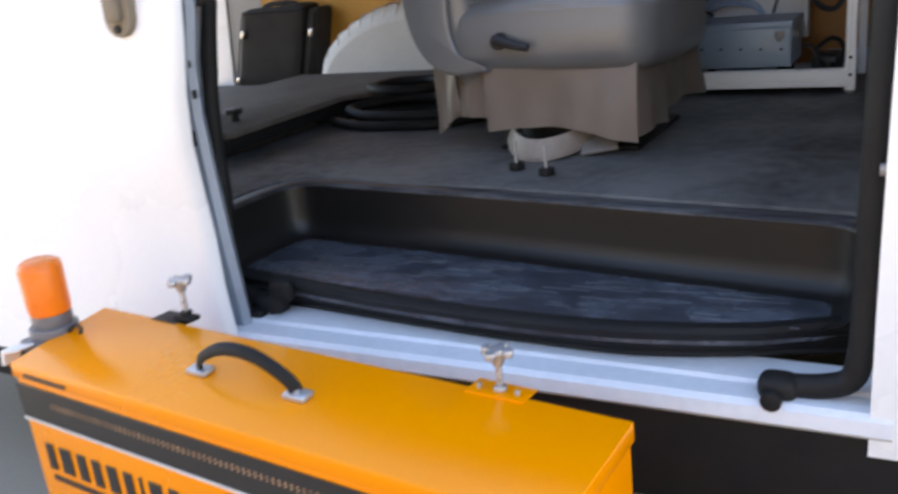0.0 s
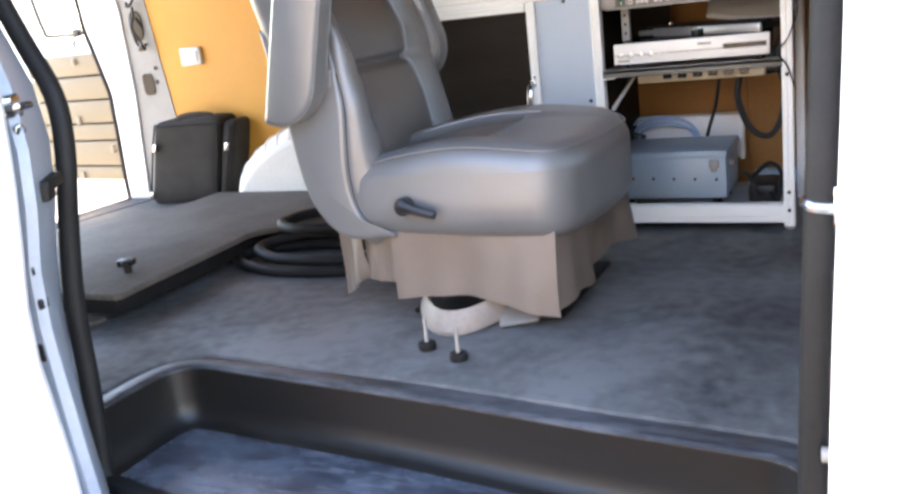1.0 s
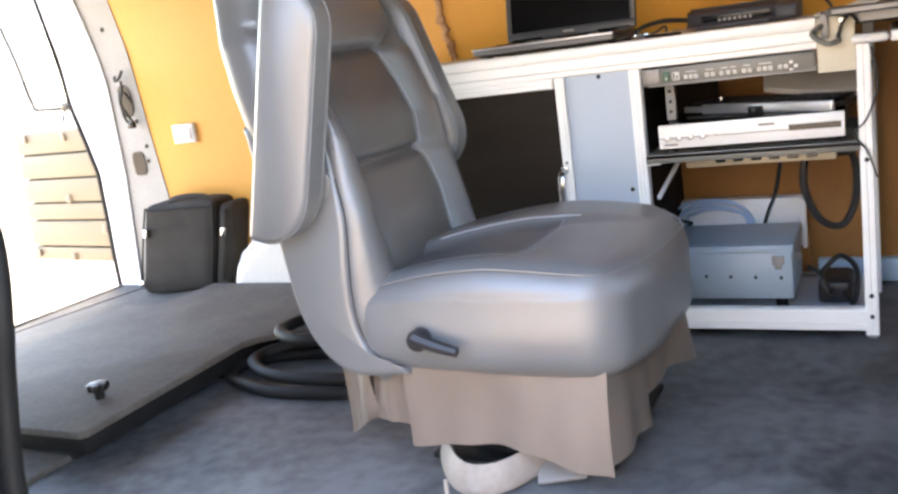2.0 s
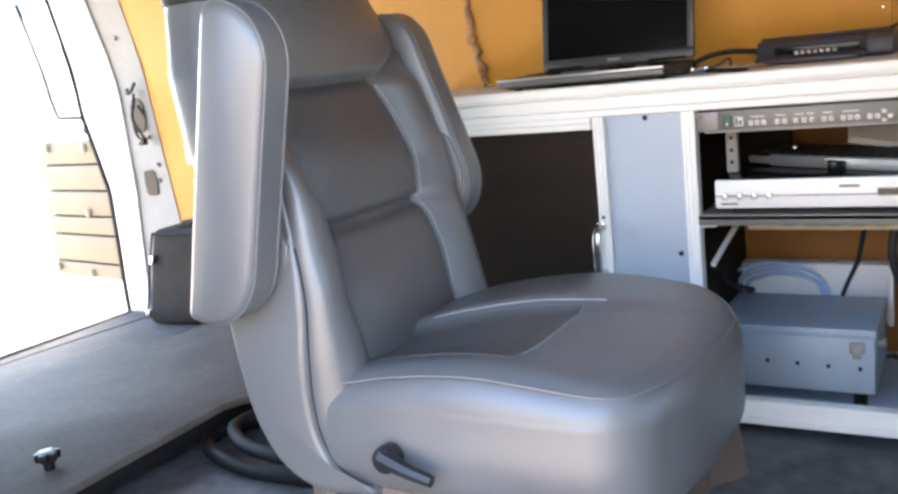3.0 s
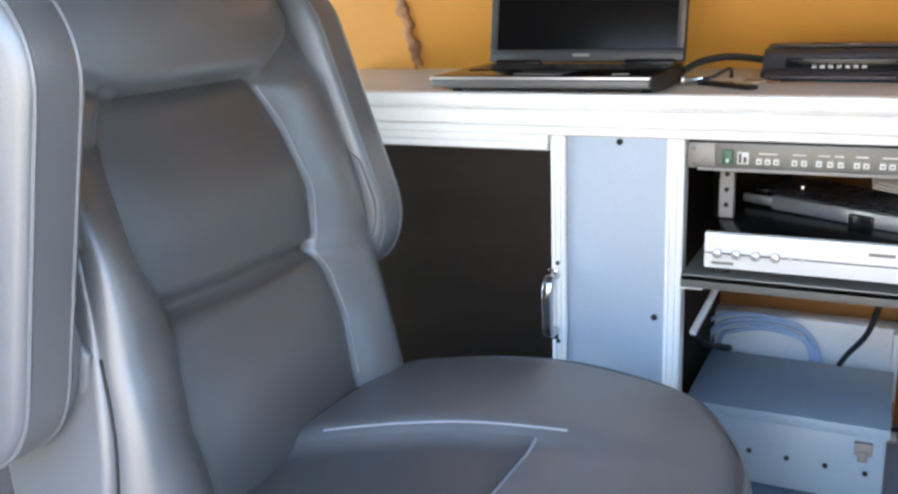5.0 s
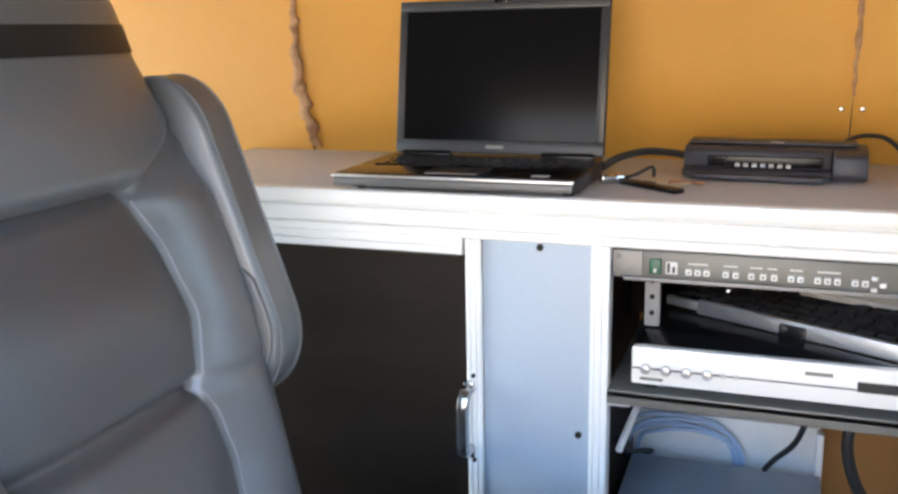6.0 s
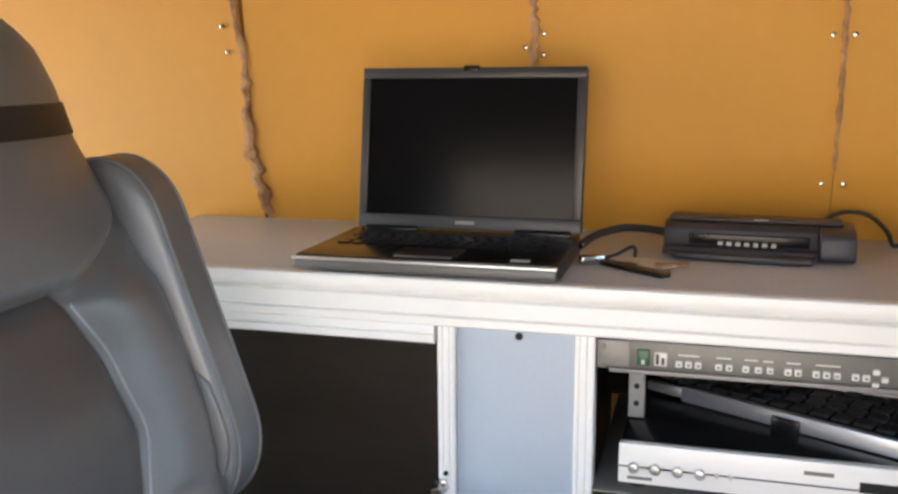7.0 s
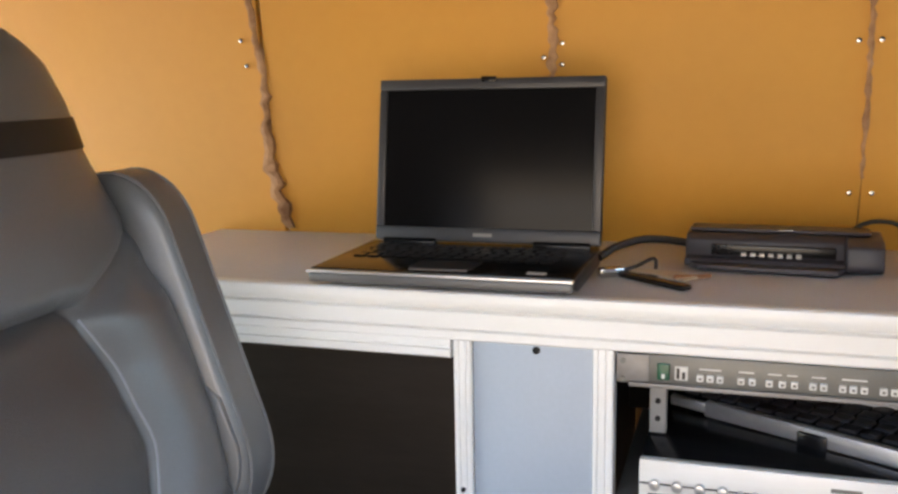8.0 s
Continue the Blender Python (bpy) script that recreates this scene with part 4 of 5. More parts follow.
def armrest(foot, lean, y0, y1, mirror, extra=0.0, depth=1.0):
    """A folded-up armrest: its lower back corner, its lean forward in degrees, and its two side faces."""
    turn = Matrix.Translation((foot[0], 0, foot[1])) @ Matrix.Rotation(radians(lean), 4, "Y")
    mid = Vector((0.066, 0.0, 0.2))
    shape = [(x * depth, z + extra if z > 0.2 else z) for x, z in ARM]
    rows = ((0.0, 0.80), (0.002, 0.95), (0.006, 0.985), (0.012, 1.0), (0.5, 1.012), (-0.012, 1.0), (-0.006, 0.985), (-0.002, 0.95), (-0.0, 0.80))
    rings = []
    for k, (off, grow) in enumerate(rows):
        y = y0 + off if k < 4 else (y0 + y1) / 2 if k == 4 else y1 + off
        rings.append([(mid.x + (x - mid.x) * (1 - (1 - grow) * 0.9), y - (0.004 if k == 0 else -0.004 if k == 8 else 0), mid.z + (z - mid.z) * (1 - (1 - grow) * 0.33)) for x, z in shape])
    arm = part("armrest", move(loft(rings), turn), LEATHER, seat, "padded grey leather armrest folded upright", smooth=70)
    for y, k in ((y0 + 0.007, 1), (y1 - 0.007, 1)):
        rim = [(mid.x + (x - mid.x) * 0.988, y, mid.z + (z - mid.z) * 0.996) for x, z in shape]
        part("piping", move(tube(rim, 0.0022, 6, 1, closed=True), turn), PIPING, arm)
    # ribbed hinge cover at the foot
    for k, (grow, high) in enumerate(((0.0, 0.150), (0.008, 0.128), (0.016, 0.105))[:1 if mirror else 3]):
        y = y1 + 0.001 + 0.009 * k if not mirror else y0 - 0.001 - 0.009 * (k + 1)
        cover = [(0.034, 0.012 - grow)] + arc(0.030 * depth, 0.102, 0.104 * depth - 0.006 + grow, -80, 0, 10) + [(0.126 * depth + grow, high), (0.112 * depth, high + 0.018), (0.05, high - 0.01)]
        part("hinge_cover", move(slab(cover, "y", y, y + 0.0085, 0.003), turn), LEATHER if k % 2 == 0 else PIPING, arm, "ribbed grey hinge cover")
    return arm


armrest((-0.908, 1.175), 15, 2.303, 2.362, False, 0.036, 0.90)
armrest((-0.830, 1.181), -18.5, 2.900, 2.962, True, 0.0, 0.86)

# leather skirt round the base
def hanging(a, b, top, bottom, wave, seed, thick=0.004, flare=0.0, n=14):
    """A hanging vinyl panel from a to b, wavy at its lower edge."""
    rnd = random.Random(seed)
    ph = rnd.uniform(0, 6)
    a, b = Vector((*a, 0)), Vector((*b, 0))
    out = (b - a).normalized().cross(Vector((0, 0, 1)))
    rings = []
    for k in range(n + 1):
        t = k / n
        ring = []
        for j in range(6):
            h = j / 5
            off = h * (wave * (math.sin(ph + t * 9) + 0.5 * math.sin(ph + t * 23)) + flare * t ** 3) + 0.004 * math.sin(ph + 5 * t + 4 * h)
            p = a.lerp(b, t) + out * off
            ring.append((p.x, p.y, top(t) + (bottom(t) - top(t)) * h))
        back = [(q[0] - out.x * thick, q[1] - out.y * thick, q[2]) for q in reversed(ring)]
        rings.append(ring + back)
    return loft(rings)


part("skirt_panel", hanging((-0.672, 2.385), (-0.285, 2.385), const(0.905), lambda t: 0.746 + 0.009 * math.sin(t * 4.2) - 0.019 * max(0, t - 0.6) / 0.4, 0.010, 1, flare=0.020, n=26), SKIRT, seat, "hanging grey vinyl skirt panel", smooth=70)
part("skirt_panel", hanging((-0.285, 2.388), (-0.27, 2.92), const(0.905), lambda t: 0.723 + 0.034 * t + 0.010 * math.sin(t * 11), 0.019, 2, n=30), SKIRT, seat, smooth=70)
part("skirt_panel", hanging((-0.86, 2.47), (-0.775, 2.42), const(0.90), lambda t: 0.72 + 0.06 * t, 0.006, 3), SKIRT, seat, smooth=70)
part("skirt_panel", hanging((-0.775, 2.43), (-0.68, 2.40), const(0.90), lambda t: 0.775, 0.004, 5), SKIRT, seat, smooth=70)
# pedestal
part("pedestal", join(disc((-0.52, 2.60, 0.80), 0.14, 0.19, 28), box((-0.74, 2.44, 0.88), (-0.31, 2.86, 0.91), 0.004)), RUBBER, seat, "black steel pedestal")
band = []
for k in range(19):
    a = radians(185 + 170 * k / 18)
    r0, r1 = 0.135, 0.165
    lifted = 0.024 * math.cos(a) ** 2 - 0.010
    band.append([(-0.535 + 0.80 * r * math.cos(a), 2.495 - r * abs(math.sin(a)) ** 1.5, z + lifted) for r, z in ((r0, 0.735), (r0 + 0.006, 0.742), (r1, 0.700), (r1 - 0.002, 0.690), (r0 - 0.004, 0.726))])
part("base_band", loft(band), BANDMETAL, seat, "worn beige metal band round the pedestal")
part("base_bracket", move(box((-0.045, -0.03, -0.004), (0.045, 0.03, 0.004), 0.002), pose(-0.395, 2.42, 0.706, 25, -8, 12)), GREYMETAL, seat, "grey metal bracket beside the band")
part("base_plate", box((-0.68, 2.46, FLOOR), (-0.31, 2.86, FLOOR + 0.012), 0.004), RUBBER, seat)
part("recline_lever", join(disc((-0.607, 2.345, 0.972), 0.020, 0.03, 16, "y", bevel=0.005), tube([(-0.61, 2.334, 0.978), (-0.57, 2.330, 0.966), (-0.528, 2.330, 0.955)], [0.014, 0.009], 8, 4)), PLASTIC, seat, "dark plastic recline lever")
for x, y in ((-0.546, 2.256), (-0.453, 2.213)):
    foot = thing("levelling_foot", (x, y, FLOOR), "steel threaded rod on a black round foot", "levelling foot", group="levelling feet by the seat")
    part("foot", disc((x, y, FLOOR + 0.009), 0.019, 0.018, 18, bevel=0.004), RUBBER, foot)
    part("rod", tube([(x, y, FLOOR + 0.016), (x - 0.006, y + 0.012, FLOOR + 0.066)], 0.0042, 8, 1), GREYMETAL, foot)

# ---- the worktop and its cabinet ----
TOP, FRONT = 1.417, 3.194
worktop = thing("worktop", (-0.4, 3.4, TOP - 0.02), "grey laminate worktop along the van wall", "worktop")
part("board", slab([(-1.22, 3.205), (0.46, 3.205), (0.46, 3.63), (-1.22, 3.63)], "z", TOP - 0.0185, TOP, 0.002), DESK, worktop)
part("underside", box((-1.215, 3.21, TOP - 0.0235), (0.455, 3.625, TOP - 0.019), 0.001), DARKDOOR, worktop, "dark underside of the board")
cabinet = thing("desk_cabinet", (-0.5, 3.4, FLOOR), "cream aluminium framed cabinet under the worktop", "cabinet")
fascia = [(3.194, 1.352), (3.190, 1.355), (3.190, 1.365), (3.1965, 1.3675), (3.190, 1.370), (3.189, 1.391), (3.1965, 1.394), (3.189, 1.397), (3.186, 1.402), (3.185, 1.411), (3.187, 1.4175), (3.191, 1.4195), (3.2045, 1.4195), (3.2045, 1.352)]
part("fascia", slab(fascia, "x", -1.22, 0.006), CREAM, cabinet, "grooved cream edge profile", smooth=25)
part("door_rail", slab([(3.196, 1.326), (3.191, 1.329), (3.191, 1.338), (3.196, 1.340), (3.192, 1.343), (3.196, 1.3515), (3.222, 1.3515), (3.222, 1.326)], "x", -1.22, -0.607), CREAM, cabinet, smooth=25)


def stile(x0, x1, z0, z1, grooves):
    pts = [(x0, FRONT + 0.028), (x0, FRONT + 0.002), (x0 + 0.002, FRONT)]
    for g in grooves:
        pts += [(g - 0.0018, FRONT), (g, FRONT + 0.0022), (g + 0.0018, FRONT)]
    pts += [(x1 - 0.002, FRONT), (x1, FRONT + 0.002), (x1, FRONT + 0.028)]
    return slab(pts, "z", z0, z1)


part("stile", stile(-0.603, -0.578, 0.70, 1.3515, (-0.595, -0.586)), CREAM, cabinet, smooth=25)
part("stile", stile(-0.415, -0.388, 0.70, 1.3515, (-0.408, -0.398)), CREAM, cabinet, smooth=25)
part("stile", stile(0.084, 0.112, 0.69, 1.3515, (0.098,)), CREAM, cabinet, smooth=25)
part("post", box((0.088, 3.56, 0.68), (0.112, 3.60, 1.39), 0.002), CREAM, cabinet)
part("bottom_rail", slab([(3.196, 0.70), (3.192, 0.703), (3.192, 0.715), (3.197, 0.718), (3.192, 0.721), (3.192, 0.748), (3.196, 0.752), (3.222, 0.752), (3.222, 0.70)], "x", -0.39, 0.086), CREAM, cabinet, smooth=25)
part("bottom_rail", box((-1.22, 3.196, 0.70), (-0.39, 3.222, 0.75), 0.003), CREAM, cabinet)
part("bottom_board", box((-1.2, 3.222, 0.70), (0.084, 3.62, 0.712), 0.002), PANEL, cabinet)
for x in (0.098, -0.405, -1.0):
    part("foot", disc((x, 3.212, 0.69), 0.012, 0.02, 12), GREYMETAL, cabinet)
part("side_panel", box((-0.577, 3.200, 0.752), (-0.416, 3.206, 1.3515), 0.001), PANEL, cabinet, "blue-grey sheet metal filler panel")
for x, z in ((-0.490, 1.344), (-0.431, 1.061)):
    part("panel_screw", disc((x, 3.199, z), 0.0052, 0.005, 12, "y", bevel=0.001), RUBBER, cabinet)
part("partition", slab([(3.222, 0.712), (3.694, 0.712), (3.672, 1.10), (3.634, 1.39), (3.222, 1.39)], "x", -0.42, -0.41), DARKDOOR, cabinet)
door = part("cabinet_door", box((-1.20, 3.212, 0.752), (-0.607, 3.224, 1.3255), 0.002), DARKDOOR, cabinet, "dark brown laminate door")
part("handle", join(tube([(-0.597, 3.198, 1.118), (-0.600, 3.176, 1.116), (-0.601, 3.166, 1.095), (-0.601, 3.165, 1.05), (-0.601, 3.168, 1.022), (-0.599, 3.198, 1.018)], 0.0085, 8, 4, flat=1.2), box((-0.606, 3.186, 1.112), (-0.590, 3.199, 1.13), 0.002), box((-0.606, 3.186, 1.005), (-0.590, 3.199, 1.022), 0.002)), CHROME, cabinet, "silver bow handle")
for z in (1.139, 1.0):
    part("handle_screw", disc((-0.592, 3.193, z), 0.0035, 0.004, 10, "y"), RUBBER, cabinet)
for z in (0.735, 0.785, 1.10):
    part("post_hole", disc((0.098, 3.193, z), 0.005, 0.003, 10, "y"), RUBBER, cabinet)
part("rack_shelf", join(box((-0.388, 3.186, 1.132), (0.086, 3.60, 1.144), 0.002), box((-0.388, 3.186, 1.122), (0.086, 3.192, 1.142), 0.001)), RACKGREY, cabinet, "dark grey steel shelf")
part("shelf_bracket", join(box((-0.386, 3.190, 1.118), (-0.355, 3.20, 1.126), 0.001), tube([(-0.375, 3.23, 1.03), (-0.345, 3.40, 1.11)], 0.006, 6, 1)), WHITEPLASTIC, cabinet)
# Dark sheet covers the wall here in place of the rack's shade.
part("rack_shade_sheet", box((-0.4095, 3.56, 1.1445), (-0.27, 3.57, 1.392), 0.001), DARKDOOR, cabinet, "dark sheet standing in for shade inside the rack")
part("rack_rail", box((-0.350, 3.28, 1.214), (-0.328, 3.30, 1.305), 0.001), PILLAR, cabinet, "grey rack rail")
for k in range(3):
    part("rail_hole", disc((-0.339, 3.2795, 1.235 + k * 0.025), 0.004, 0.003, 8, "y"), RUBBER, cabinet)

# rack switcher
sw = thing("video_switcher", (-0.15, 3.3, 1.303), "slim dark grey rack switcher with white buttons", "rack switcher")
part("chassis", box((-0.365, 3.212, 1.309), (-0.02, 3.45, 1.3455), 0.001), GREYMETAL, sw)
part("face", box((-0.386, 3.206, 1.3075), (0.003, 3.2115, 1.347), 0.0012), RACKGREY, sw)
part("lower_lip", box((-0.37, 3.199, 1.3050), (0.003, 3.2055, 1.3105), 0.001), GREYMETAL, sw, "pale grey lower lip")
part("power_switch", box((-0.335, 3.201, 1.3155), (-0.319, 3.207, 1.337), 0.0015), GREEN, sw, "green rocker switch")
part("badge", box((-0.313, 3.2045, 1.316), (-0.297, 3.2065, 1.334), 0.0006), WHITEPLASTIC, sw)
part("badge_mark", box((-0.311, 3.2035, 1.318), (-0.307, 3.2047, 1.332), 0, 1), DECAL, sw)
part("badge_mark", box((-0.304, 3.2035, 1.318), (-0.300, 3.2047, 1.327), 0, 1), DECAL, sw)
part("switch_mark", box((-0.329, 3.2003, 1.318), (-0.325, 3.2012, 1.324), 0, 1), WHITELINE, sw)
part("rack_ear", box((-0.386, 3.2035, 1.3112), (-0.345, 3.2058, 1.3465), 0.0008), GREYMETAL, sw, "pale grey rack ear")
xs = [-0.282, -0.270, -0.258] + [-0.233, -0.220] + [-0.200, -0.185, -0.171] + [-0.150, -0.138] + [-0.117, -0.105, -0.093] + [-0.072, -0.060]
for x in xs:
    part("button", box((x - 0.0042, 3.2025, 1.3165), (x + 0.0042, 3.207, 1.3255), 0.001, 1), WHITEPLASTIC, sw)
for x in xs:
    part("button_mark", box((x - 0.0018, 3.2018, 1.319), (x + 0.0018, 3.2026, 1.322), 0, 1), RACKGREY, sw)
for x, z in ((-0.049, 1.329), (-0.039, 1.320), (-0.049, 1.312)):
    part("button", box((x - 0.004, 3.2025, z - 0.0035), (x + 0.004, 3.207, z + 0.0035), 0.001, 1), WHITEPLASTIC, sw)
for a, b in ((-0.283, -0.257), (-0.236, -0.218), (-0.202, -0.186), (-0.18, -0.168), (-0.152, -0.136), (-0.118, -0.09)):
    part("caption_bar", box((a, 3.2052, 1.3315), (b, 3.2064, 1.3332), 0, 1), WHITELINE, sw)
for x in (-0.378, -0.006):
    for z in (1.313, 1.338):
        part("rack_screw", disc((x, 3.203, z), 0.0036, 0.005, 10, "y"), RACKGREY, sw)

# recorder on the shelf
dvr = thing("video_recorder", (-0.15, 3.35, 1.144), "black recorder with a silver front on the shelf", "recorder")
part("case", box((-0.352, 3.205, 1.152), (0.055, 3.52, 1.211), 0.003), BLACK, dvr)
part("face", box((-0.354, 3.190, 1.156), (0.057, 3.2045, 1.212), 0.003), SATIN, dvr, "bright silver front panel")
for k in range(4):
    part("knob", join(disc((-0.334 + k * 0.028, 3.186, 1.1805), 0.0068, 0.01, 14, "y", bevel=0.0015)), SILVER, dvr)
for x in (-0.229, -0.212):
    part("knob", disc((x, 3.188, 1.1805), 0.003, 0.006, 10, "y"), SILVER, dvr)
part("trim_line", box((-0.353, 3.1888, 1.1795), (-0.0605, 3.1902, 1.1812), 0), RUBBER, dvr)
part("lettering_bar", box((-0.125, 3.1890, 1.194), (-0.09, 3.1902, 1.199), 0), RACKGREY, dvr)
part("lettering_bar", box((-0.342, 3.1890, 1.163), (-0.31, 3.1902, 1.167), 0), RACKGREY, dvr)
part("display", box((-0.060, 3.1885, 1.1775), (0.05, 3.1905, 1.1915), 0.0005, 1), BLACK, dvr)
for x, y in ((-0.33, 3.22), (0.03, 3.22), (-0.33, 3.5), (0.03, 3.5)):
    part("foot", disc((x, y, 1.148), 0.012, 0.0085, 12), RUBBER, dvr)

# keyboard drawer lying aslant on the recorder
KB = pose(-0.107, 3.371, 1.2245, 0, 0, -28)
kb = thing("keyboard", (-0.13, 3.36, 1.212), "black keyboard with a silver front bar lying askew on the recorder", "keyboard")
part("body", move(box((-0.20, -0.075, -0.008), (0.20, 0.075, 0.008), 0.003), KB), BLACK, kb)
part("front_bar", move(box((-0.150, -0.090, -0.012), (0.205, -0.0755, 0.012), 0.004), KB), SILVER, kb, "silver front bar")
part("bar_end", move(box((-0.208, -0.086, -0.008), (-0.1505, -0.0755, 0.007), 0.003), KB), SILVER, kb)
part("latch", move(box((-0.01, -0.096, -0.014), (0.03, -0.0885, 0.006), 0.003), KB), BLACK, kb)
for r in range(4):
    for c in range(13):
        x, y = -0.185 + c * 0.0285 + 0.006 * (r % 2), -0.055 + r * 0.032
        part("key", move(box((x - 0.0118, y - 0.013, 0.008), (x + 0.0118, y + 0.013, 0.014), 0.002, 1), KB), PLASTIC, kb)
solo("steel_stud", join(disc((-0.236, 3.395, 1.2440), 0.007, 0.010, 12, bevel=0.002), disc((-0.236, 3.395, 1.2365), 0.004, 0.012, 8)), CHROME, "small shiny steel stud on the keyboard", "stud")
papers = thing("paper_stack", (-0.03, 3.46, 1.25), "curled white papers behind the keyboard", "papers")
for k in range(3):
    part("sheet", move(loft([[(-0.11 + 0.22 * j / 8, y, 0.03 * (j / 8 - 0.4) ** 2 + 0.004 * k) for j in range(9)] + [(-0.11 + 0.22 * (8 - j) / 8, y, 0.03 * (0.6 - j / 8) ** 2 + 0.004 * k - 0.002) for j in range(9)] for y in (-0.07, 0.07)]), pose(-0.03 + 0.012 * k, 3.46 - 0.006 * k, 1.262, 22, 7, 8 - 7 * k)), PAPER, papers)

# power strip under the shelf
ps = thing("power_strip", (-0.15, 3.42, 1.09), "ivory power strip with black sockets under the shelf", "power strip")
part("body", box((-0.318, 3.300, 1.088), (0.03, 3.345, 1.1315), 0.004), IVORY, ps)
for k in range(6):
    part("socket", box((-0.245 + k * 0.042, 3.2955, 1.097), (-0.220 + k * 0.042, 3.302, 1.120), 0.002, 1), BLACK, ps)

# grey steel box with screws
sb = thing("steel_box", (-0.24, 3.46, 0.712), "grey painted steel equipment box on the cabinet floor", "equipment box")
part("body", box((-0.392, 3.284, 0.750), (-0.078, 3.520, 0.868), 0.003), STEELBOX, sb)
part("lid", box((-0.396, 3.278, 0.8685), (-0.074, 3.524, 0.888), 0.003), STEELBOX, sb, "grey painted lid with a turned edge")
for x in (-0.36, -0.11):
    for y in (3.32, 3.49):
        part("foot", disc((x, y, 0.731), 0.014, 0.038, 12), RUBBER, sb)
for k in range(5):
    part("screw", disc((-0.345 + k * 0.060, 3.2835, 0.812 - 0.002 * k), 0.0042, 0.005, 10, "y"), RUBBER, sb)
part("clip", join(box((-0.124, 3.2745, 0.838), (-0.096, 3.2845, 0.860), 0.002), box((-0.118, 3.272, 0.828), (-0.103, 3.280, 0.846), 0.002)), GREYMETAL, sb, "grey metal lid clip")
part("clip", box((-0.386, 3.2745, 0.836), (-0.366, 3.2845, 0.860), 0.002), GREYMETAL, sb)
part("connector", disc((-0.071, 3.36, 0.838), 0.010, 0.016, 12, "x", bevel=0.002), GREYMETAL, sb, "small metal connector")
duct = solo("cable_duct", box((-0.408, 3.612, 0.80), (-0.072, 3.66, 0.938), 0.006), WHITEPLASTIC, "white plastic cable duct behind the steel box", "cable duct", base=(-0.23, 3.64, 0.712))
part("bracket", box((-0.35, 3.62, 0.712), (-0.12, 3.655, 0.80), 0.003), WHITEPLASTIC, duct)
part("end_flange", box((-0.080, 3.585, 0.80), (-0.068, 3.6115, 0.936), 0.002), WHITEPLASTIC, duct)
for k in range(4):
    cx, r, up = -0.322 + 0.006 * k, 0.118 - 0.013 * (k % 2) - 0.004 * k, 0.945 - 0.014 * (k % 2) - 0.003 * k
    solo("network_cable", tube([(cx - r, 3.592 - 0.004 * k, 0.80), (cx - r * 0.94, 3.592, 0.885), (cx - r * 0.62, 3.588 - 0.003 * k, up - 0.012), (cx, 3.586 - 0.003 * k, up), (cx + r * 0.62, 3.588, up - 0.014), (cx + r * 0.94, 3.592, 0.88), (cx + r, 3.594, 0.80)], 0.0042, 8, 6), BLUECABLE, "looped pale blue network cable behind the box", "cable", group="blue cables", base=(cx, 3.6, 0.80))
solo("power_cable", tube([(-0.405, 3.40, 0.965), (-0.392, 3.44, 0.93), (-0.372, 3.50, 0.905), (-0.362, 3.525, 0.893), (-0.40, 3.545, 0.87)], 0.005, 8, 6), BLACKCABLE, "black power cable hanging beside the box", "cable")
solo("power_cable", tube([(-0.10, 3.37, 1.09), (-0.12, 3.41, 1.0), (-0.15, 3.48, 0.93), (-0.165, 3.515, 0.892)], 0.005, 8, 6), BLACKCABLE, "black power cable running down from the power strip", "cable")
solo("power_cable", tube([(-0.04, 3.36, 1.10), (-0.05, 3.36, 1.02), (-0.02, 3.38, 0.93), (0.03, 3.40, 0.905), (0.062, 3.42, 0.96), (0.065, 3.44, 1.05), (0.04, 3.45, 1.11)], 0.009, 8, 8), BLACKCABLE, "thick black cable in a hanging loop", "cable")
ad = solo("power_adapter", join(soft((-0.03, 3.36, 0.712), (0.05, 3.50, 0.77), 0.012, 6), tube([(0.01, 3.36, 0.74), (0.0, 3.31, 0.76), (-0.02, 3.33, 0.80), (-0.05, 3.39, 0.80)], 0.006, 8, 5), tube([(0.03, 3.37, 0.745), (0.055, 3.32, 0.73), (0.06, 3.40, 0.79), (0.02, 3.46, 0.81), (-0.02, 3.40, 0.785)], 0.007, 8, 6)), BLACKCABLE, "black power adapter with tangled leads", "adapter", base=(0.01, 3.43, 0.712))
solo("floor_trim", box((-0.05, 3.66, FLOOR), (1.4, 3.695, 0.745), 0.006), PALEBLUE, "pale blue plastic strip along the wall foot", "trim", "structure")

# ---- on the worktop ----
laptop = thing("laptop", (-0.618, 3.28, TOP), "open black and silver laptop with a dark screen", "laptop")
part("base", slab([(3.178, TOP + 0.0135), (3.215, TOP + 0.0050), (3.395, TOP + 0.0040), (3.405, TOP + 0.010), (3.405, TOP + 0.026), (3.178, TOP + 0.026)], "x", -0.799, -0.437, 0.002), PLASTIC, laptop)
part("palm_rest", box((-0.799, 3.172, TOP + 0.0262), (-0.437, 3.400, TOP + 0.0315), 0.003), BLACK, laptop, "glossy black deck")
part("front_face", box((-0.800, 3.164, TOP + 0.0125), (-0.436, 3.1775, TOP + 0.0255), 0.004), EDGE, laptop, "grey metallic front face")
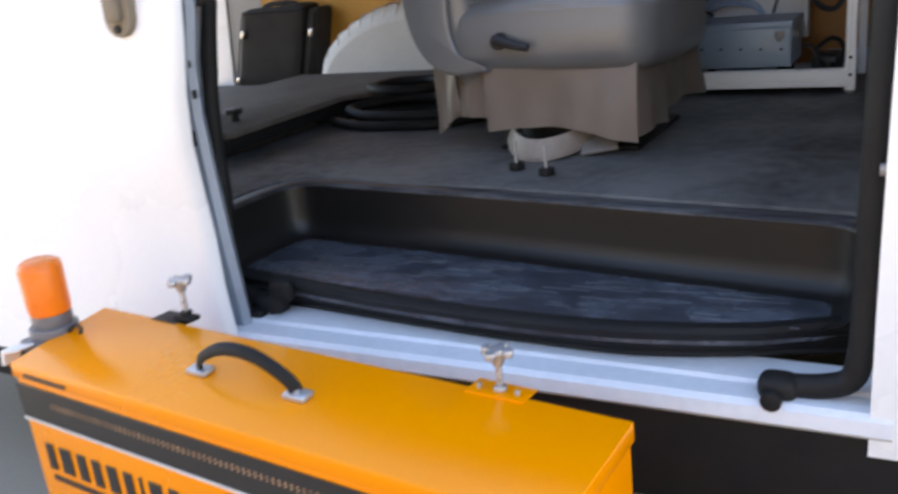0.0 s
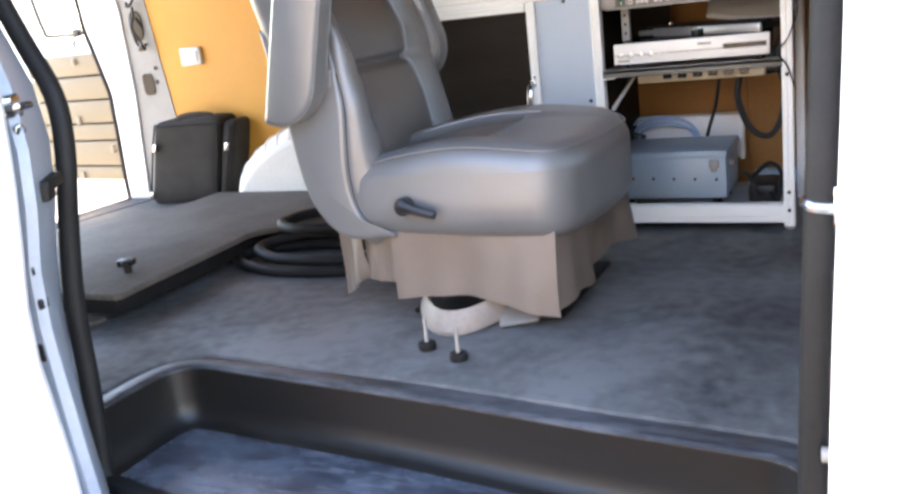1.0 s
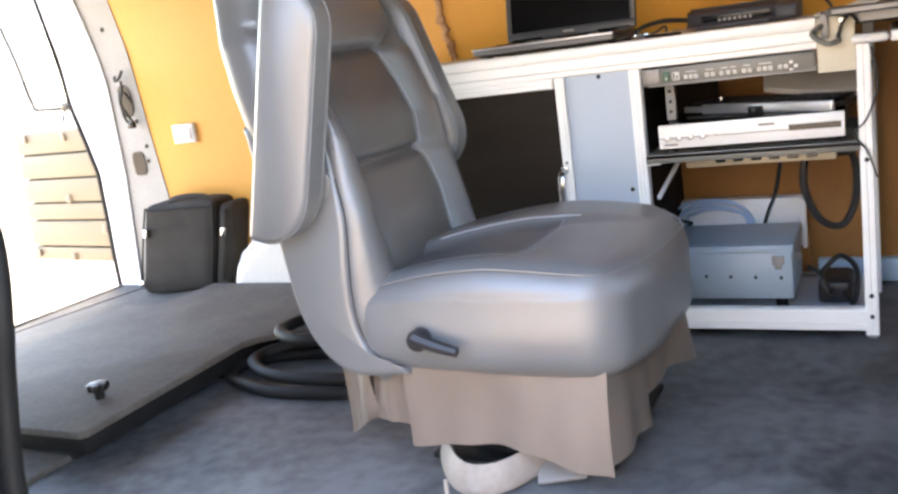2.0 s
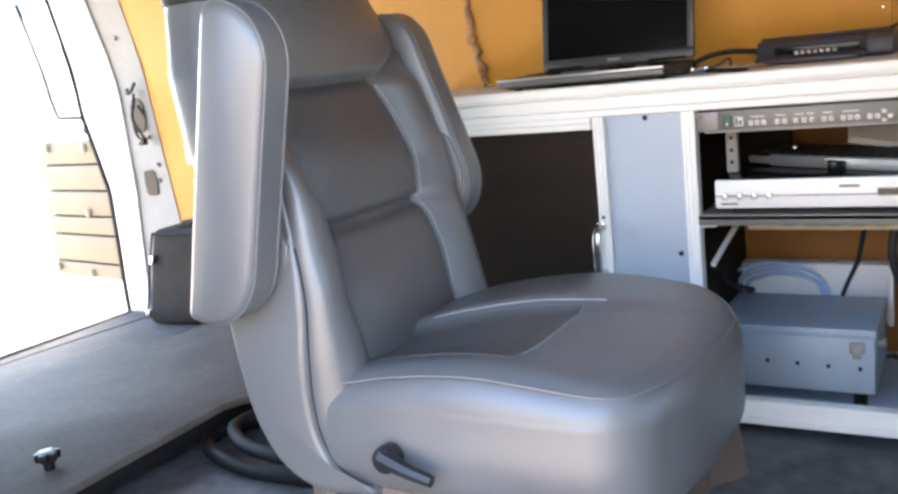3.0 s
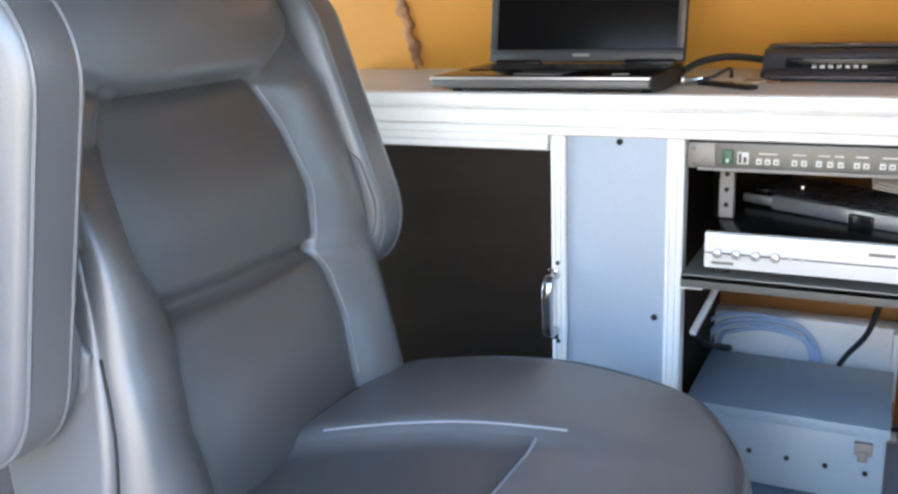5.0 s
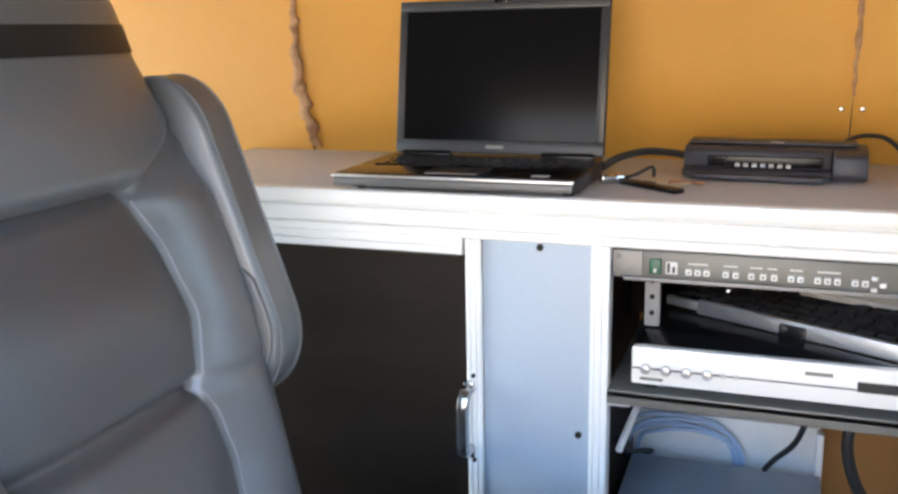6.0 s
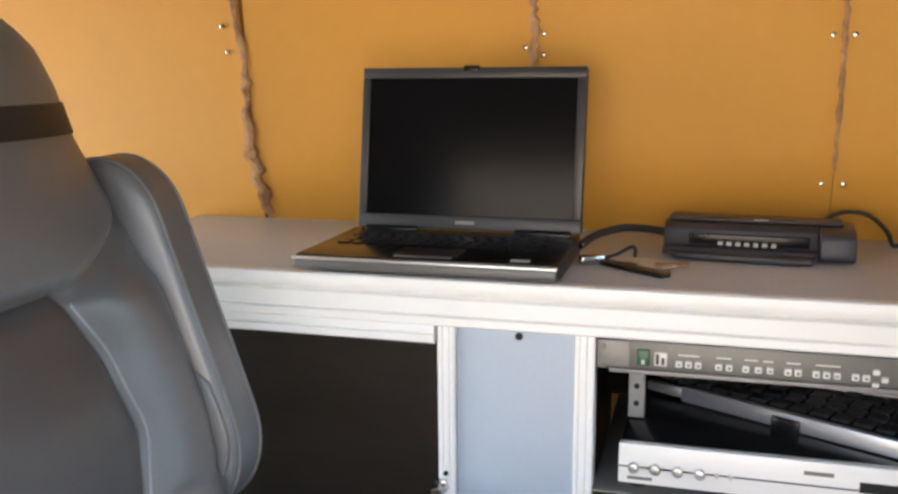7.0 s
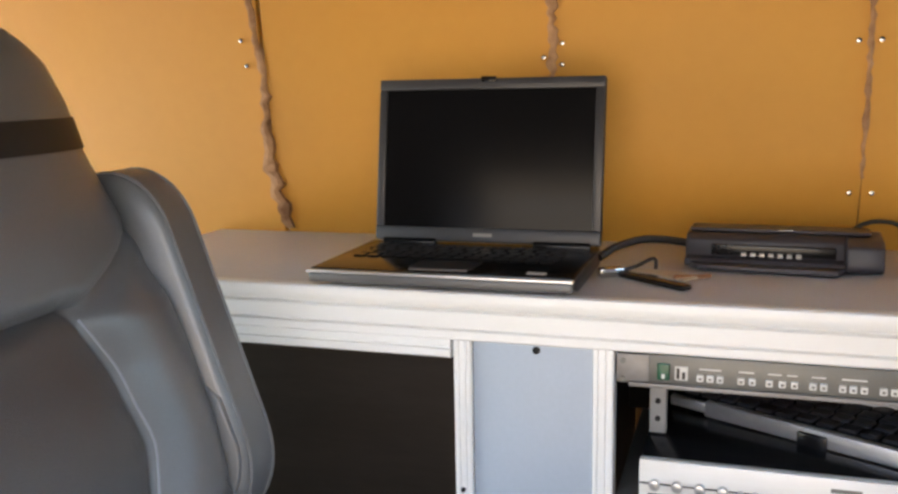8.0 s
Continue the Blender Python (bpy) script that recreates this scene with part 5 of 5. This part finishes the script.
part("front_edge", box((-0.801, 3.162, TOP + 0.0257), (-0.435, 3.1715, TOP + 0.0298), 0.001), SILVER, laptop, "silver front edge")
part("touchpad", box((-0.665, 3.195, TOP + 0.0316), (-0.575, 3.245, TOP + 0.0322), 0.0003, 1), PLASTIC, laptop)
part("pad_button", box((-0.66, 3.183, TOP + 0.0316), (-0.58, 3.192, TOP + 0.0326), 0.0004, 1), SILVER, laptop)
part("badge_sticker", box((-0.50, 3.185, TOP + 0.0316), (-0.475, 3.197, TOP + 0.0322), 0, 1), WHITELINE, laptop)
for r in range(5):
    for c in range(14):
        x, y = -0.765 + c * 0.0212 + 0.004 * (r % 3), 3.268 + r * 0.021
        part("key", box((x - 0.0085, y - 0.0085, TOP + 0.0315), (x + 0.0085, y + 0.0085, TOP + 0.0335), 0.001, 1), BLACK, laptop)
HINGE = Matrix.Translation((-0.612, 3.385, TOP + 0.034)) @ Matrix.Rotation(radians(-10), 4, "X")
lid = part("screen_shell", move(box((-0.178, 0.0035, 0.0), (0.178, 0.013, 0.252), 0.005), HINGE), PLASTIC, laptop, "charcoal screen lid")
part("bezel_side", move(box((-0.177, -0.002, 0.0225), (-0.164, 0.0033, 0.234), 0.0015), HINGE), GREYPLASTIC, lid)
part("bezel_side", move(box((0.164, -0.002, 0.0225), (0.177, 0.0033, 0.234), 0.0015), HINGE), GREYPLASTIC, lid)
part("bezel_top", move(box((-0.177, -0.002, 0.2345), (0.177, 0.0033, 0.251), 0.0015), HINGE), GREYPLASTIC, lid)
part("bezel_bottom", move(box((-0.177, -0.002, 0.001), (0.177, 0.0033, 0.022), 0.0015), HINGE), GREYPLASTIC, lid)
part("display", move(box((-0.1638, 0.0005, 0.0225), (0.1638, 0.0032, 0.234), 0), HINGE), SCREEN, lid, "dark switched-off display")
part("emblem", move(box((-0.017, -0.0034, 0.009), (0.013, -0.0019, 0.0145), 0.0004, 1), HINGE), GREYMETAL, lid)
for x in (-0.12, 0.12):
    part("hinge", move(join(disc((x, 0.002, -0.002), 0.008, 0.085, 14, "x", bevel=0.001)), HINGE), BLACK, laptop)
part("latch_hook", move(box((-0.012, -0.004, 0.245), (0.012, 0.002, 0.2535), 0.001), HINGE), BLACK, lid)
for x in (-0.78, -0.456):
    for y in (3.225, 3.385):
        part("rubber_foot", disc((x, y, TOP + 0.003), 0.008, 0.006, 10), RUBBER, laptop)

pr = thing("portable_printer", (-0.185, 3.48, TOP), "slim slate grey portable printer on the worktop", "printer")
PR = Matrix.Translation((-0.183, 3.424, TOP)) @ pose(0, 0, 0, 0, 0, -3)
pbody = [(0.000, 0.0023), (-0.004, 0.0061), (0.000, 0.0145), (0.014, 0.0160), (0.018, 0.0400), (0.030, 0.0480), (0.084, 0.0500), (0.098, 0.0400), (0.098, 0.0023)]
part("body", move(slab(pbody, "x", -0.135, 0.085, 0.003), PR), PRINTER, pr)
part("end_block", move(slab([(-0.002, 0.0023), (-0.006, 0.0100), (-0.002, 0.0390), (0.022, 0.0470), (0.084, 0.0496), (0.098, 0.0400), (0.098, 0.0023)], "x", 0.0852, 0.134, 0.004), PR), PRINTER, pr, "rounded slate grey end block")
part("top_cover", move(box((-0.130, 0.036, 0.0496), (0.118, 0.082, 0.0545), 0.003), PR), PRINTER, pr)
part("paper_slot", move(box((-0.098, 0.010, 0.0185), (0.072, 0.0188, 0.0345), 0.002), PR), BLACK, pr, "black paper slot")
part("paper_tray", move(slab([(-0.128, -0.002), (-0.112, -0.030), (0.074, -0.036), (0.083, -0.006)], "z", 0.0026, 0.0105, 0.002), PR), PRINTER, pr, "open paper tray")
for k in range(7):
    part("roller", move(disc((-0.052 + k * 0.0125, 0.010, 0.0205), 0.0036, 0.007, 10, "x"), PR), SILVER, pr)
part("indicator", move(box((-0.006, 0.0295, 0.0545), (0.014, 0.036, 0.0552), 0.0003, 1), PR), WHITELINE, pr)
solo("printer_cable", tube([(-0.085, 3.535, TOP + 0.040), (-0.068, 3.552, TOP + 0.050), (-0.045, 3.558, TOP + 0.056), (-0.014, 3.560, TOP + 0.051), (0.013, 3.562, TOP + 0.027), (0.025, 3.568, TOP + 0.004), (0.05, 3.59, TOP + 0.004)], 0.0036, 8, 6), BLACKCABLE, "black cable arching out of the printer", "cable")
solo("laptop_cable", tube([(-0.436, 3.385, TOP + 0.018), (-0.415, 3.415, TOP + 0.030), (-0.38, 3.45, TOP + 0.036), (-0.345, 3.47, TOP + 0.033), (-0.315, 3.478, TOP + 0.028)], 0.0062, 8, 6), BLACKCABLE, "black cable from the laptop to the printer", "cable")
clip = thing("connector_lead", (-0.40, 3.33, TOP), "small metal connector with thin wire legs", "connector")
part("plug", move(box((-0.018, -0.008, 0.0), (0.018, 0.008, 0.014), 0.003), pose(-0.412, 3.335, TOP + 0.001, 0, 0, 30)), CHROME, clip)
part("wire", tube([(-0.40, 3.345, TOP + 0.008), (-0.38, 3.36, TOP + 0.012), (-0.355, 3.365, TOP + 0.024), (-0.353, 3.36, TOP + 0.004)], 0.0028, 6, 4), BLACKCABLE, clip)
part("wire", tube([(-0.405, 3.335, TOP + 0.008), (-0.375, 3.33, TOP + 0.006), (-0.35, 3.34, TOP + 0.004), (-0.353, 3.362, TOP + 0.004)], 0.0028, 6, 4), BLACKCABLE, clip)
pouch = thing("flat_pouch", (-0.35, 3.25, TOP), "flat black pouch with a pale card and a thin brown stick", "pouch")
part("pouch", move(soft((-0.062, -0.010, 0), (0.062, 0.010, 0.008), 0.0039, 6), pose(-0.352, 3.308, TOP, 0, 0, -38)), BLACK, pouch)
part("card", slab([(-0.402, 3.368), (-0.310, 3.292), (-0.292, 3.318), (-0.318, 3.350)], "z", TOP + 0.0081, TOP + 0.0095), IVORY, pouch, "pale card on the pouch")
part("stick", tube([(-0.322, 3.300, TOP + 0.012), (-0.278, 3.352, TOP + 0.0045)], 0.003, 6, 1), TAN, pouch)
pen = thing("pen", (0.05, 3.33, TOP), "dark pen with a pale tip lying on the worktop", "pen")
part("barrel", tube([(0.008, 3.332, TOP + 0.005), (0.115, 3.328, TOP + 0.005)], 0.005, 10, 1), PLASTIC, pen)
part("tip", tube([(-0.006, 3.333, TOP + 0.004), (0.0075, 3.332, TOP + 0.005)], [0.002, 0.0048], 10, 1), SATIN, pen)

# clutter on the front end of the worktop
part("end_plate", box((0.0065, 3.200, 1.298), (0.083, 3.2045, 1.4165), 0.001), IVORY, cabinet, "ivory metal end plate")
part("post_cap", soft((0.076, 3.178, 1.3525), (0.150, 3.232, 1.373), 0.0095, 8), WHITEPLASTIC, cabinet, "rounded white cap on the post")
clampb = thing("toggle_clamp", (0.03, 3.19, 1.36), "dark metal toggle clamp at the worktop edge", "clamp")
part("plate", box((0.016, 3.190, 1.372), (0.032, 3.1995, 1.424), 0.002), GREYMETAL, clampb)
part("lever", tube([(0.018, 3.188, 1.40), (0.0, 3.165, 1.385), (0.03, 3.155, 1.362), (0.055, 3.172, 1.366)], 0.006, 8, 4), RACKGREY, clampb)
part("hook", tube([(0.050, 3.190, 1.372), (0.060, 3.180, 1.40), (0.075, 3.185, 1.418), (0.09, 3.20, 1.40)], 0.004, 8, 4), BLACKCABLE, clampb)
part("bolt", disc((0.060, 3.196, 1.408), 0.008, 0.010, 12, "y", bevel=0.002), CHROME, clampb)
book = thing("notebook", (0.18, 3.19, TOP), "black covered notebook overhanging the worktop edge", "notebook")
part("lower_cover", box((0.036, 3.085, TOP + 0.003), (0.330, 3.325, TOP + 0.0055), 0.001), PLASTIC, book)
part("page_block", box((0.042, 3.089, TOP + 0.0057), (0.326, 3.322, TOP + 0.0155), 0.0008), GREYMETAL, book, "grey page block")
part("upper_cover", box((0.036, 3.085, TOP + 0.0157), (0.330, 3.325, TOP + 0.0182), 0.001), PLASTIC, book)
part("spine", tube([(0.038, 3.086, TOP + 0.0105), (0.038, 3.324, TOP + 0.0105)], 0.0074, 8, 1), PLASTIC, book)
tray = thing("folder", (0.27, 3.34, TOP), "dark flat folder lying at the worktop's end", "folder")
part("cover", move(box((-0.15, -0.085, 0.0), (0.15, 0.085, 0.016), 0.003), pose(0.27, 3.43, TOP, 0, 0, 5)), PLASTIC, tray)
part("page_block", move(box((-0.145, -0.0865, 0.004), (0.145, -0.082, 0.012), 0.001), pose(0.27, 3.43, TOP, 0, 0, 5)), PAPER, tray, "pale page edges")
tray = thing("folder", (0.30, 3.38, TOP + 0.016), "thin dark brown folder on top of another", "folder")
part("cover", move(box((-0.16, -0.07, 0.0), (0.16, 0.07, 0.013), 0.003), pose(0.30, 3.46, TOP + 0.0165, 0, 0, -7)), DARKDOOR, tray)
loose = thing("loose_papers", (0.19, 3.19, TOP + 0.02), "loose curled white papers lying on the notebook", "papers")
for k in range(3):
    part("sheet", move(loft([[(-0.10 + 0.2 * j / 8, y, 0.022 * math.sin(j * 0.45 + k) ** 2 + 0.005 * k) for j in range(9)] + [(-0.10 + 0.2 * (8 - j) / 8, y, 0.022 * math.sin((8 - j) * 0.45 + k) ** 2 + 0.005 * k - 0.0015) for j in range(9)] for y in (-0.07, 0.0, 0.07)]), pose(0.175 + 0.03 * k, 3.19 + 0.01 * k, TOP + 0.0185 + 0.003, 3, -4, 14 - 16 * k)), PAPER, loose)
wb = thing("white_box", (0.27, 3.30, TOP), "white plastic box with round sockets", "plastic box")
part("body", box((0.215, 3.215, TOP), (0.325, 3.262, TOP + 0.055), 0.006), WHITEPLASTIC, wb)
for k in range(2):
    part("socket", disc((0.245 + k * 0.05, 3.214, TOP + 0.028), 0.008, 0.006, 12, "y"), BLACK, wb)
solo("shelf_end", slab([(0.152, 3.20), (0.62, 3.20), (0.62, 3.62), (0.152, 3.62)], "z", 1.350, 1.372, 0.004), CREAM, "cream shelf end beyond the cabinet", "shelf")
solo("power_cable", tube([(0.115, 3.188, 1.345), (0.125, 3.186, 1.26), (0.10, 3.182, 1.19), (0.075, 3.185, 1.16), (0.10, 3.186, 1.12), (0.118, 3.19, 1.06)], 0.0022, 6, 5), BLACKCABLE, "thin black lead beside the cabinet post", "cable")
clutter = thing("cable_tangle", (0.02, 3.42, 1.10), "tangled black leads hanging under the shelf", "cables")
for k in range(4):
    part("lead", tube([(-0.09 + 0.02 * k, 3.33, 1.118), (-0.05 + 0.025 * k, 3.315 + 0.012 * k, 1.106 - 0.004 * k), (0.0 + 0.02 * k, 3.33, 1.112 - 0.003 * k), (0.06, 3.35 + 0.015 * k, 1.120)], 0.008, 8, 5), BLACKCABLE, clutter)

# ---- rear of the van ----
bag = thing("equipment_bag", (-2.36, 3.6, FLOOR), "black nylon equipment bag standing on the floor", "bag")
LEAN = Matrix(((1, 0, 0.26, 0), (0, 1, 0, 0), (0, 0, 1, 0), (0, 0, 0, 1)))
BG = pose(-2.315, 3.615, FLOOR + 0.012, 0, 0, 4) @ LEAN
part("body", move(soft((-0.17, -0.08, 0.0), (0.17, 0.08, 0.345), 0.03, 10, lambda p, u: Vector((p.x * (1 - 0.06 * p.z), p.y, p.z + 0.006 * math.sin(p.x * 20)))), BG), FABRIC, bag, smooth=70)
part("side_pocket", move(soft((0.165, -0.07, 0.01), (0.235, 0.07, 0.33), 0.025, 8), BG), FABRIC, bag, smooth=70)
part("carry_handle", move(tube([(-0.09, -0.02, 0.338), (-0.07, -0.02, 0.352), (0.0, -0.02, 0.358), (0.07, -0.02, 0.352), (0.09, -0.02, 0.338)], 0.012, 8, 5, flat=0.5), BG), FABRIC, bag)
part("zip", move(tube([(-0.165, -0.082, 0.05), (-0.155, -0.083, 0.31), (-0.12, -0.083, 0.325), (0.12, -0.083, 0.325), (0.155, -0.083, 0.31), (0.163, -0.082, 0.05)], 0.004, 6, 4), BG), RUBBER, bag)
for x, z in ((-0.145, 0.24), (-0.155, 0.04), (0.21, 0.23)):
    part("buckle", move(box((x - 0.009, -0.095, z - 0.017), (x + 0.009, -0.083 if x < 0 else -0.066, z + 0.017), 0.003), BG), CHROME, bag)
part("strap", move(tube([(0.205, -0.078, 0.31), (0.215, -0.085, 0.24), (0.21, -0.082, 0.15), (0.205, -0.078, 0.05)], 0.012, 6, 5, flat=0.4), BG), FABRIC, bag)

hose = thing("hose_coil", (-1.25, 2.98, FLOOR), "coil of thick black hose on the van floor", "hose")
rnd = random.Random(11)
for k, (cx, cy, rx, ry, z, tilt) in enumerate(((-1.19, 2.83, 0.275, 0.135, 0.697, 0.0), (-1.15, 2.85, 0.25, 0.12, 0.727, 0.006), (-1.235, 2.945, 0.125, 0.11, 0.780, 0.0))):
    part("loop", tube([(cx + rx * math.cos(a), cy + ry * math.sin(a), z + tilt * math.sin(a) + 0.004 * rnd.uniform(-1, 1)) for a in (j * math.tau / 14 for j in range(14))], 0.0165, 10, 5, closed=True), RUBBER, hose, smooth=80)

# ---- the yellow case on the ground beside the van ----
CASE = Matrix.Translation((-1.100, 1.250, 0)) @ pose(0, 0, 0, 0, 0, -6.7)
case = thing("yellow_case", (-0.5, 1.3, 0.0), "glossy yellow metal machine case beside the van", "machine case")
CL, CD, CH, RISE = 1.096, 0.200, 0.574, 0.027
LID = Matrix.Translation((0, 0, CH)) @ pose(0, 0, 0, math.degrees(math.atan2(RISE, CD)), 0, 0)
part("body", move(slab([(0, 0.06), (CD, 0.06), (CD, CH + RISE - 0.03), (0, CH - 0.03)], "x", 0, CL, 0.004), CASE), YELLOW, case)
part("top_cover", move(slab([(-0.004, CH - 0.0295), (CD + 0.004, CH + RISE - 0.0295), (CD + 0.004, CH + RISE), (-0.004, CH)], "x", -0.004, CL + 0.004, 0.004), CASE), YELLOW, case, "glossy yellow top cover")
part("black_stripe", move(box((0.0005, -0.004, CH - 0.105), (CL - 0.0005, -0.0004, CH - 0.0382), 0.0005, 1), CASE), DECAL, case, "black decal stripe with dotted rows")
part("white_stripe", move(box((0.0005, -0.005, CH - 0.110), (CL - 0.0005, -0.0004, CH - 0.1054), 0.0005, 1), CASE), WHITELINE, case)
dots = [move(box((0.10 + k * 0.012, -0.0047, CH - 0.070 + 0.006 * r), (0.105 + k * 0.012, -0.0038, CH - 0.067 + 0.006 * r), 0), CASE) for k in range(78) for r in range(2)]
tagged(part("dotted_pattern", join(*dots), FOAM, case), kind="stuff")
part("lettering_bar", move(box((0.035, -0.0052, CH - 0.022), (0.16, -0.0038, CH - 0.014), 0), CASE), DECAL, case)
x = 0.040
for k, w in enumerate((0.024, 0.034, 0.026, 0.024, 0.028, 0.024, 0.008, 0.032, 0.024)):
    part("lettering_bar", move(box((x, -0.0022, CH - 0.205), (x + w, -0.0004, CH - 0.152), 0.0006, 1), CASE), DECAL, case)
    x += w + 0.018
part("lettering_bar", move(box((0.045, -0.0022, CH - 0.228), (0.30, -0.0004, CH - 0.217), 0), CASE), DECAL, case)
for x in (0.06, CL - 0.06):
    for y in (0.04, CD - 0.04):
        part("rubber_foot", move(disc((x, y, 0.03), 0.025, 0.06, 14), CASE), RUBBER, case)
hx0, hx1, hy = 0.401, 0.616, 0.094
part("carry_handle", move(tube([(hx0, hy, 0.010), (hx0 + 0.012, hy, 0.030), (hx0 + 0.06, hy, 0.055), (hx0 + 0.108, hy, 0.062), (hx1 - 0.06, hy, 0.055), (hx1 - 0.012, hy, 0.030), (hx1, hy, 0.010)], 0.011, 8, 6, flat=0.45), CASE @ LID), RUBBER, case, "black strap carry handle")
for x in (hx0, hx1):
    part("handle_bracket", move(join(box((x - 0.022, hy - 0.013, 0.0005), (x + 0.022, hy + 0.013, 0.010), 0.003), disc((x, hy, 0.012), 0.006, 0.006, 10)), CASE @ LID), KNOB, case, "chrome handle bracket")


def star_knob(name, x, y, h, label, foot):
    top = CH + RISE
    k = thing(name, CASE @ Vector((x, y, top)), label, "clamp knob", group="clamp knobs")
    if foot:
        part("base", move(join(box((x - 0.024, y - 0.012, top + 0.0005), (x + 0.024, y + 0.012, top + 0.010), 0.003), disc((x, y, top + 0.013), 0.011, 0.010, 12, bevel=0.002)), CASE), RUBBER, k, "black foot")
    else:
        part("base", move(disc((x, y, top + 0.004), 0.010, 0.007, 12, bevel=0.002), CASE), KNOB, k)
        for d in (-0.032, 0.030):
            part("stud", move(disc((x + d, y - 0.004, top + 0.004), 0.004, 0.007, 8, bevel=0.001), CASE), KNOB, k)
    part("rod", move(disc((x, y, top + h / 2), 0.005, h - 0.01, 10), CASE), KNOB, k)
    lobes = [disc((x + 0.017 * math.cos(a), y + 0.017 * math.sin(a), top + h), 0.0085, 0.011, 10, bevel=0.002) for a in (j * math.tau / 4 for j in range(4))]
    part("knob", move(join(disc((x, y, top + h), 0.014, 0.012, 14, bevel=0.002), disc((x, y, top + h - 0.012), 0.007, 0.018, 10, r2=0.013), *lobes), CASE), KNOB, k, "chrome star knob")


star_knob("clamp_knob", 0.222, CD + 0.020, 0.076, "chrome star knob on a black foot", True)
star_knob("clamp_knob", 0.898, CD + 0.008, 0.060, "chrome star knob on a threaded rod by the edge", False)
part("hinge_plate", move(box((0.850, CD - 0.012, CH + RISE - 0.0025), (0.945, CD + 0.030, CH + RISE + 0.0005), 0.001), CASE), YELLOW, case)
part("hinge_plate", move(box((0.145, CD - 0.004, CH + RISE - 0.012), (0.215, CD + 0.042, CH + RISE - 0.0005), 0.001), CASE), RUBBER, case)

beacon = thing("warning_beacon", CASE @ Vector((-0.02, 0.11, CH)), "orange warning beacon on a grey clamp base", "beacon")
bx, by = -0.032, 0.110
part("bracket", move(box((bx - 0.045, by - 0.05, CH - 0.02), (bx + 0.055, by + 0.05, CH + 0.004), 0.004), CASE), GREYBASE, beacon)
part("base", move(join(disc((bx, by, CH + 0.014), 0.045, 0.024, 24, bevel=0.004), disc((bx, by, CH + 0.035), 0.037, 0.03, 24, bevel=0.003)), CASE), GREYBASE, beacon)
lens_rows = [(0.0, 0.037), (0.012, 0.039), (0.085, 0.040), (0.096, 0.037), (0.102, 0.028)]
part("clamp_strap", move(slab([(bx - 0.062, CH - 0.035), (bx - 0.050, CH - 0.035), (bx - 0.044, CH - 0.010), (bx + 0.01, CH + 0.0045), (bx + 0.01, CH + 0.0075), (bx - 0.052, CH - 0.004)], "y", by - 0.085, by - 0.052), CASE), WHITEPLASTIC, beacon, "white strap at the corner")
part("wire_loop", move(tube([(bx + 0.040, by, CH + 0.010), (bx + 0.064, by + 0.004, CH + 0.030), (bx + 0.078, by + 0.006, CH + 0.022), (bx + 0.070, by, CH + 0.004)], 0.0035, 6, 4), CASE), BLACKCABLE, beacon)
part("lens", move(loft([[(bx + r * (1 + 0.012 * (k % 2)) * math.cos(k * math.tau / 36), by + r * (1 + 0.012 * (k % 2)) * math.sin(k * math.tau / 36), CH + 0.0505 + z) for k in range(36)] for z, r in lens_rows]), CASE), ORANGE, beacon, "ribbed orange lens", smooth=60)
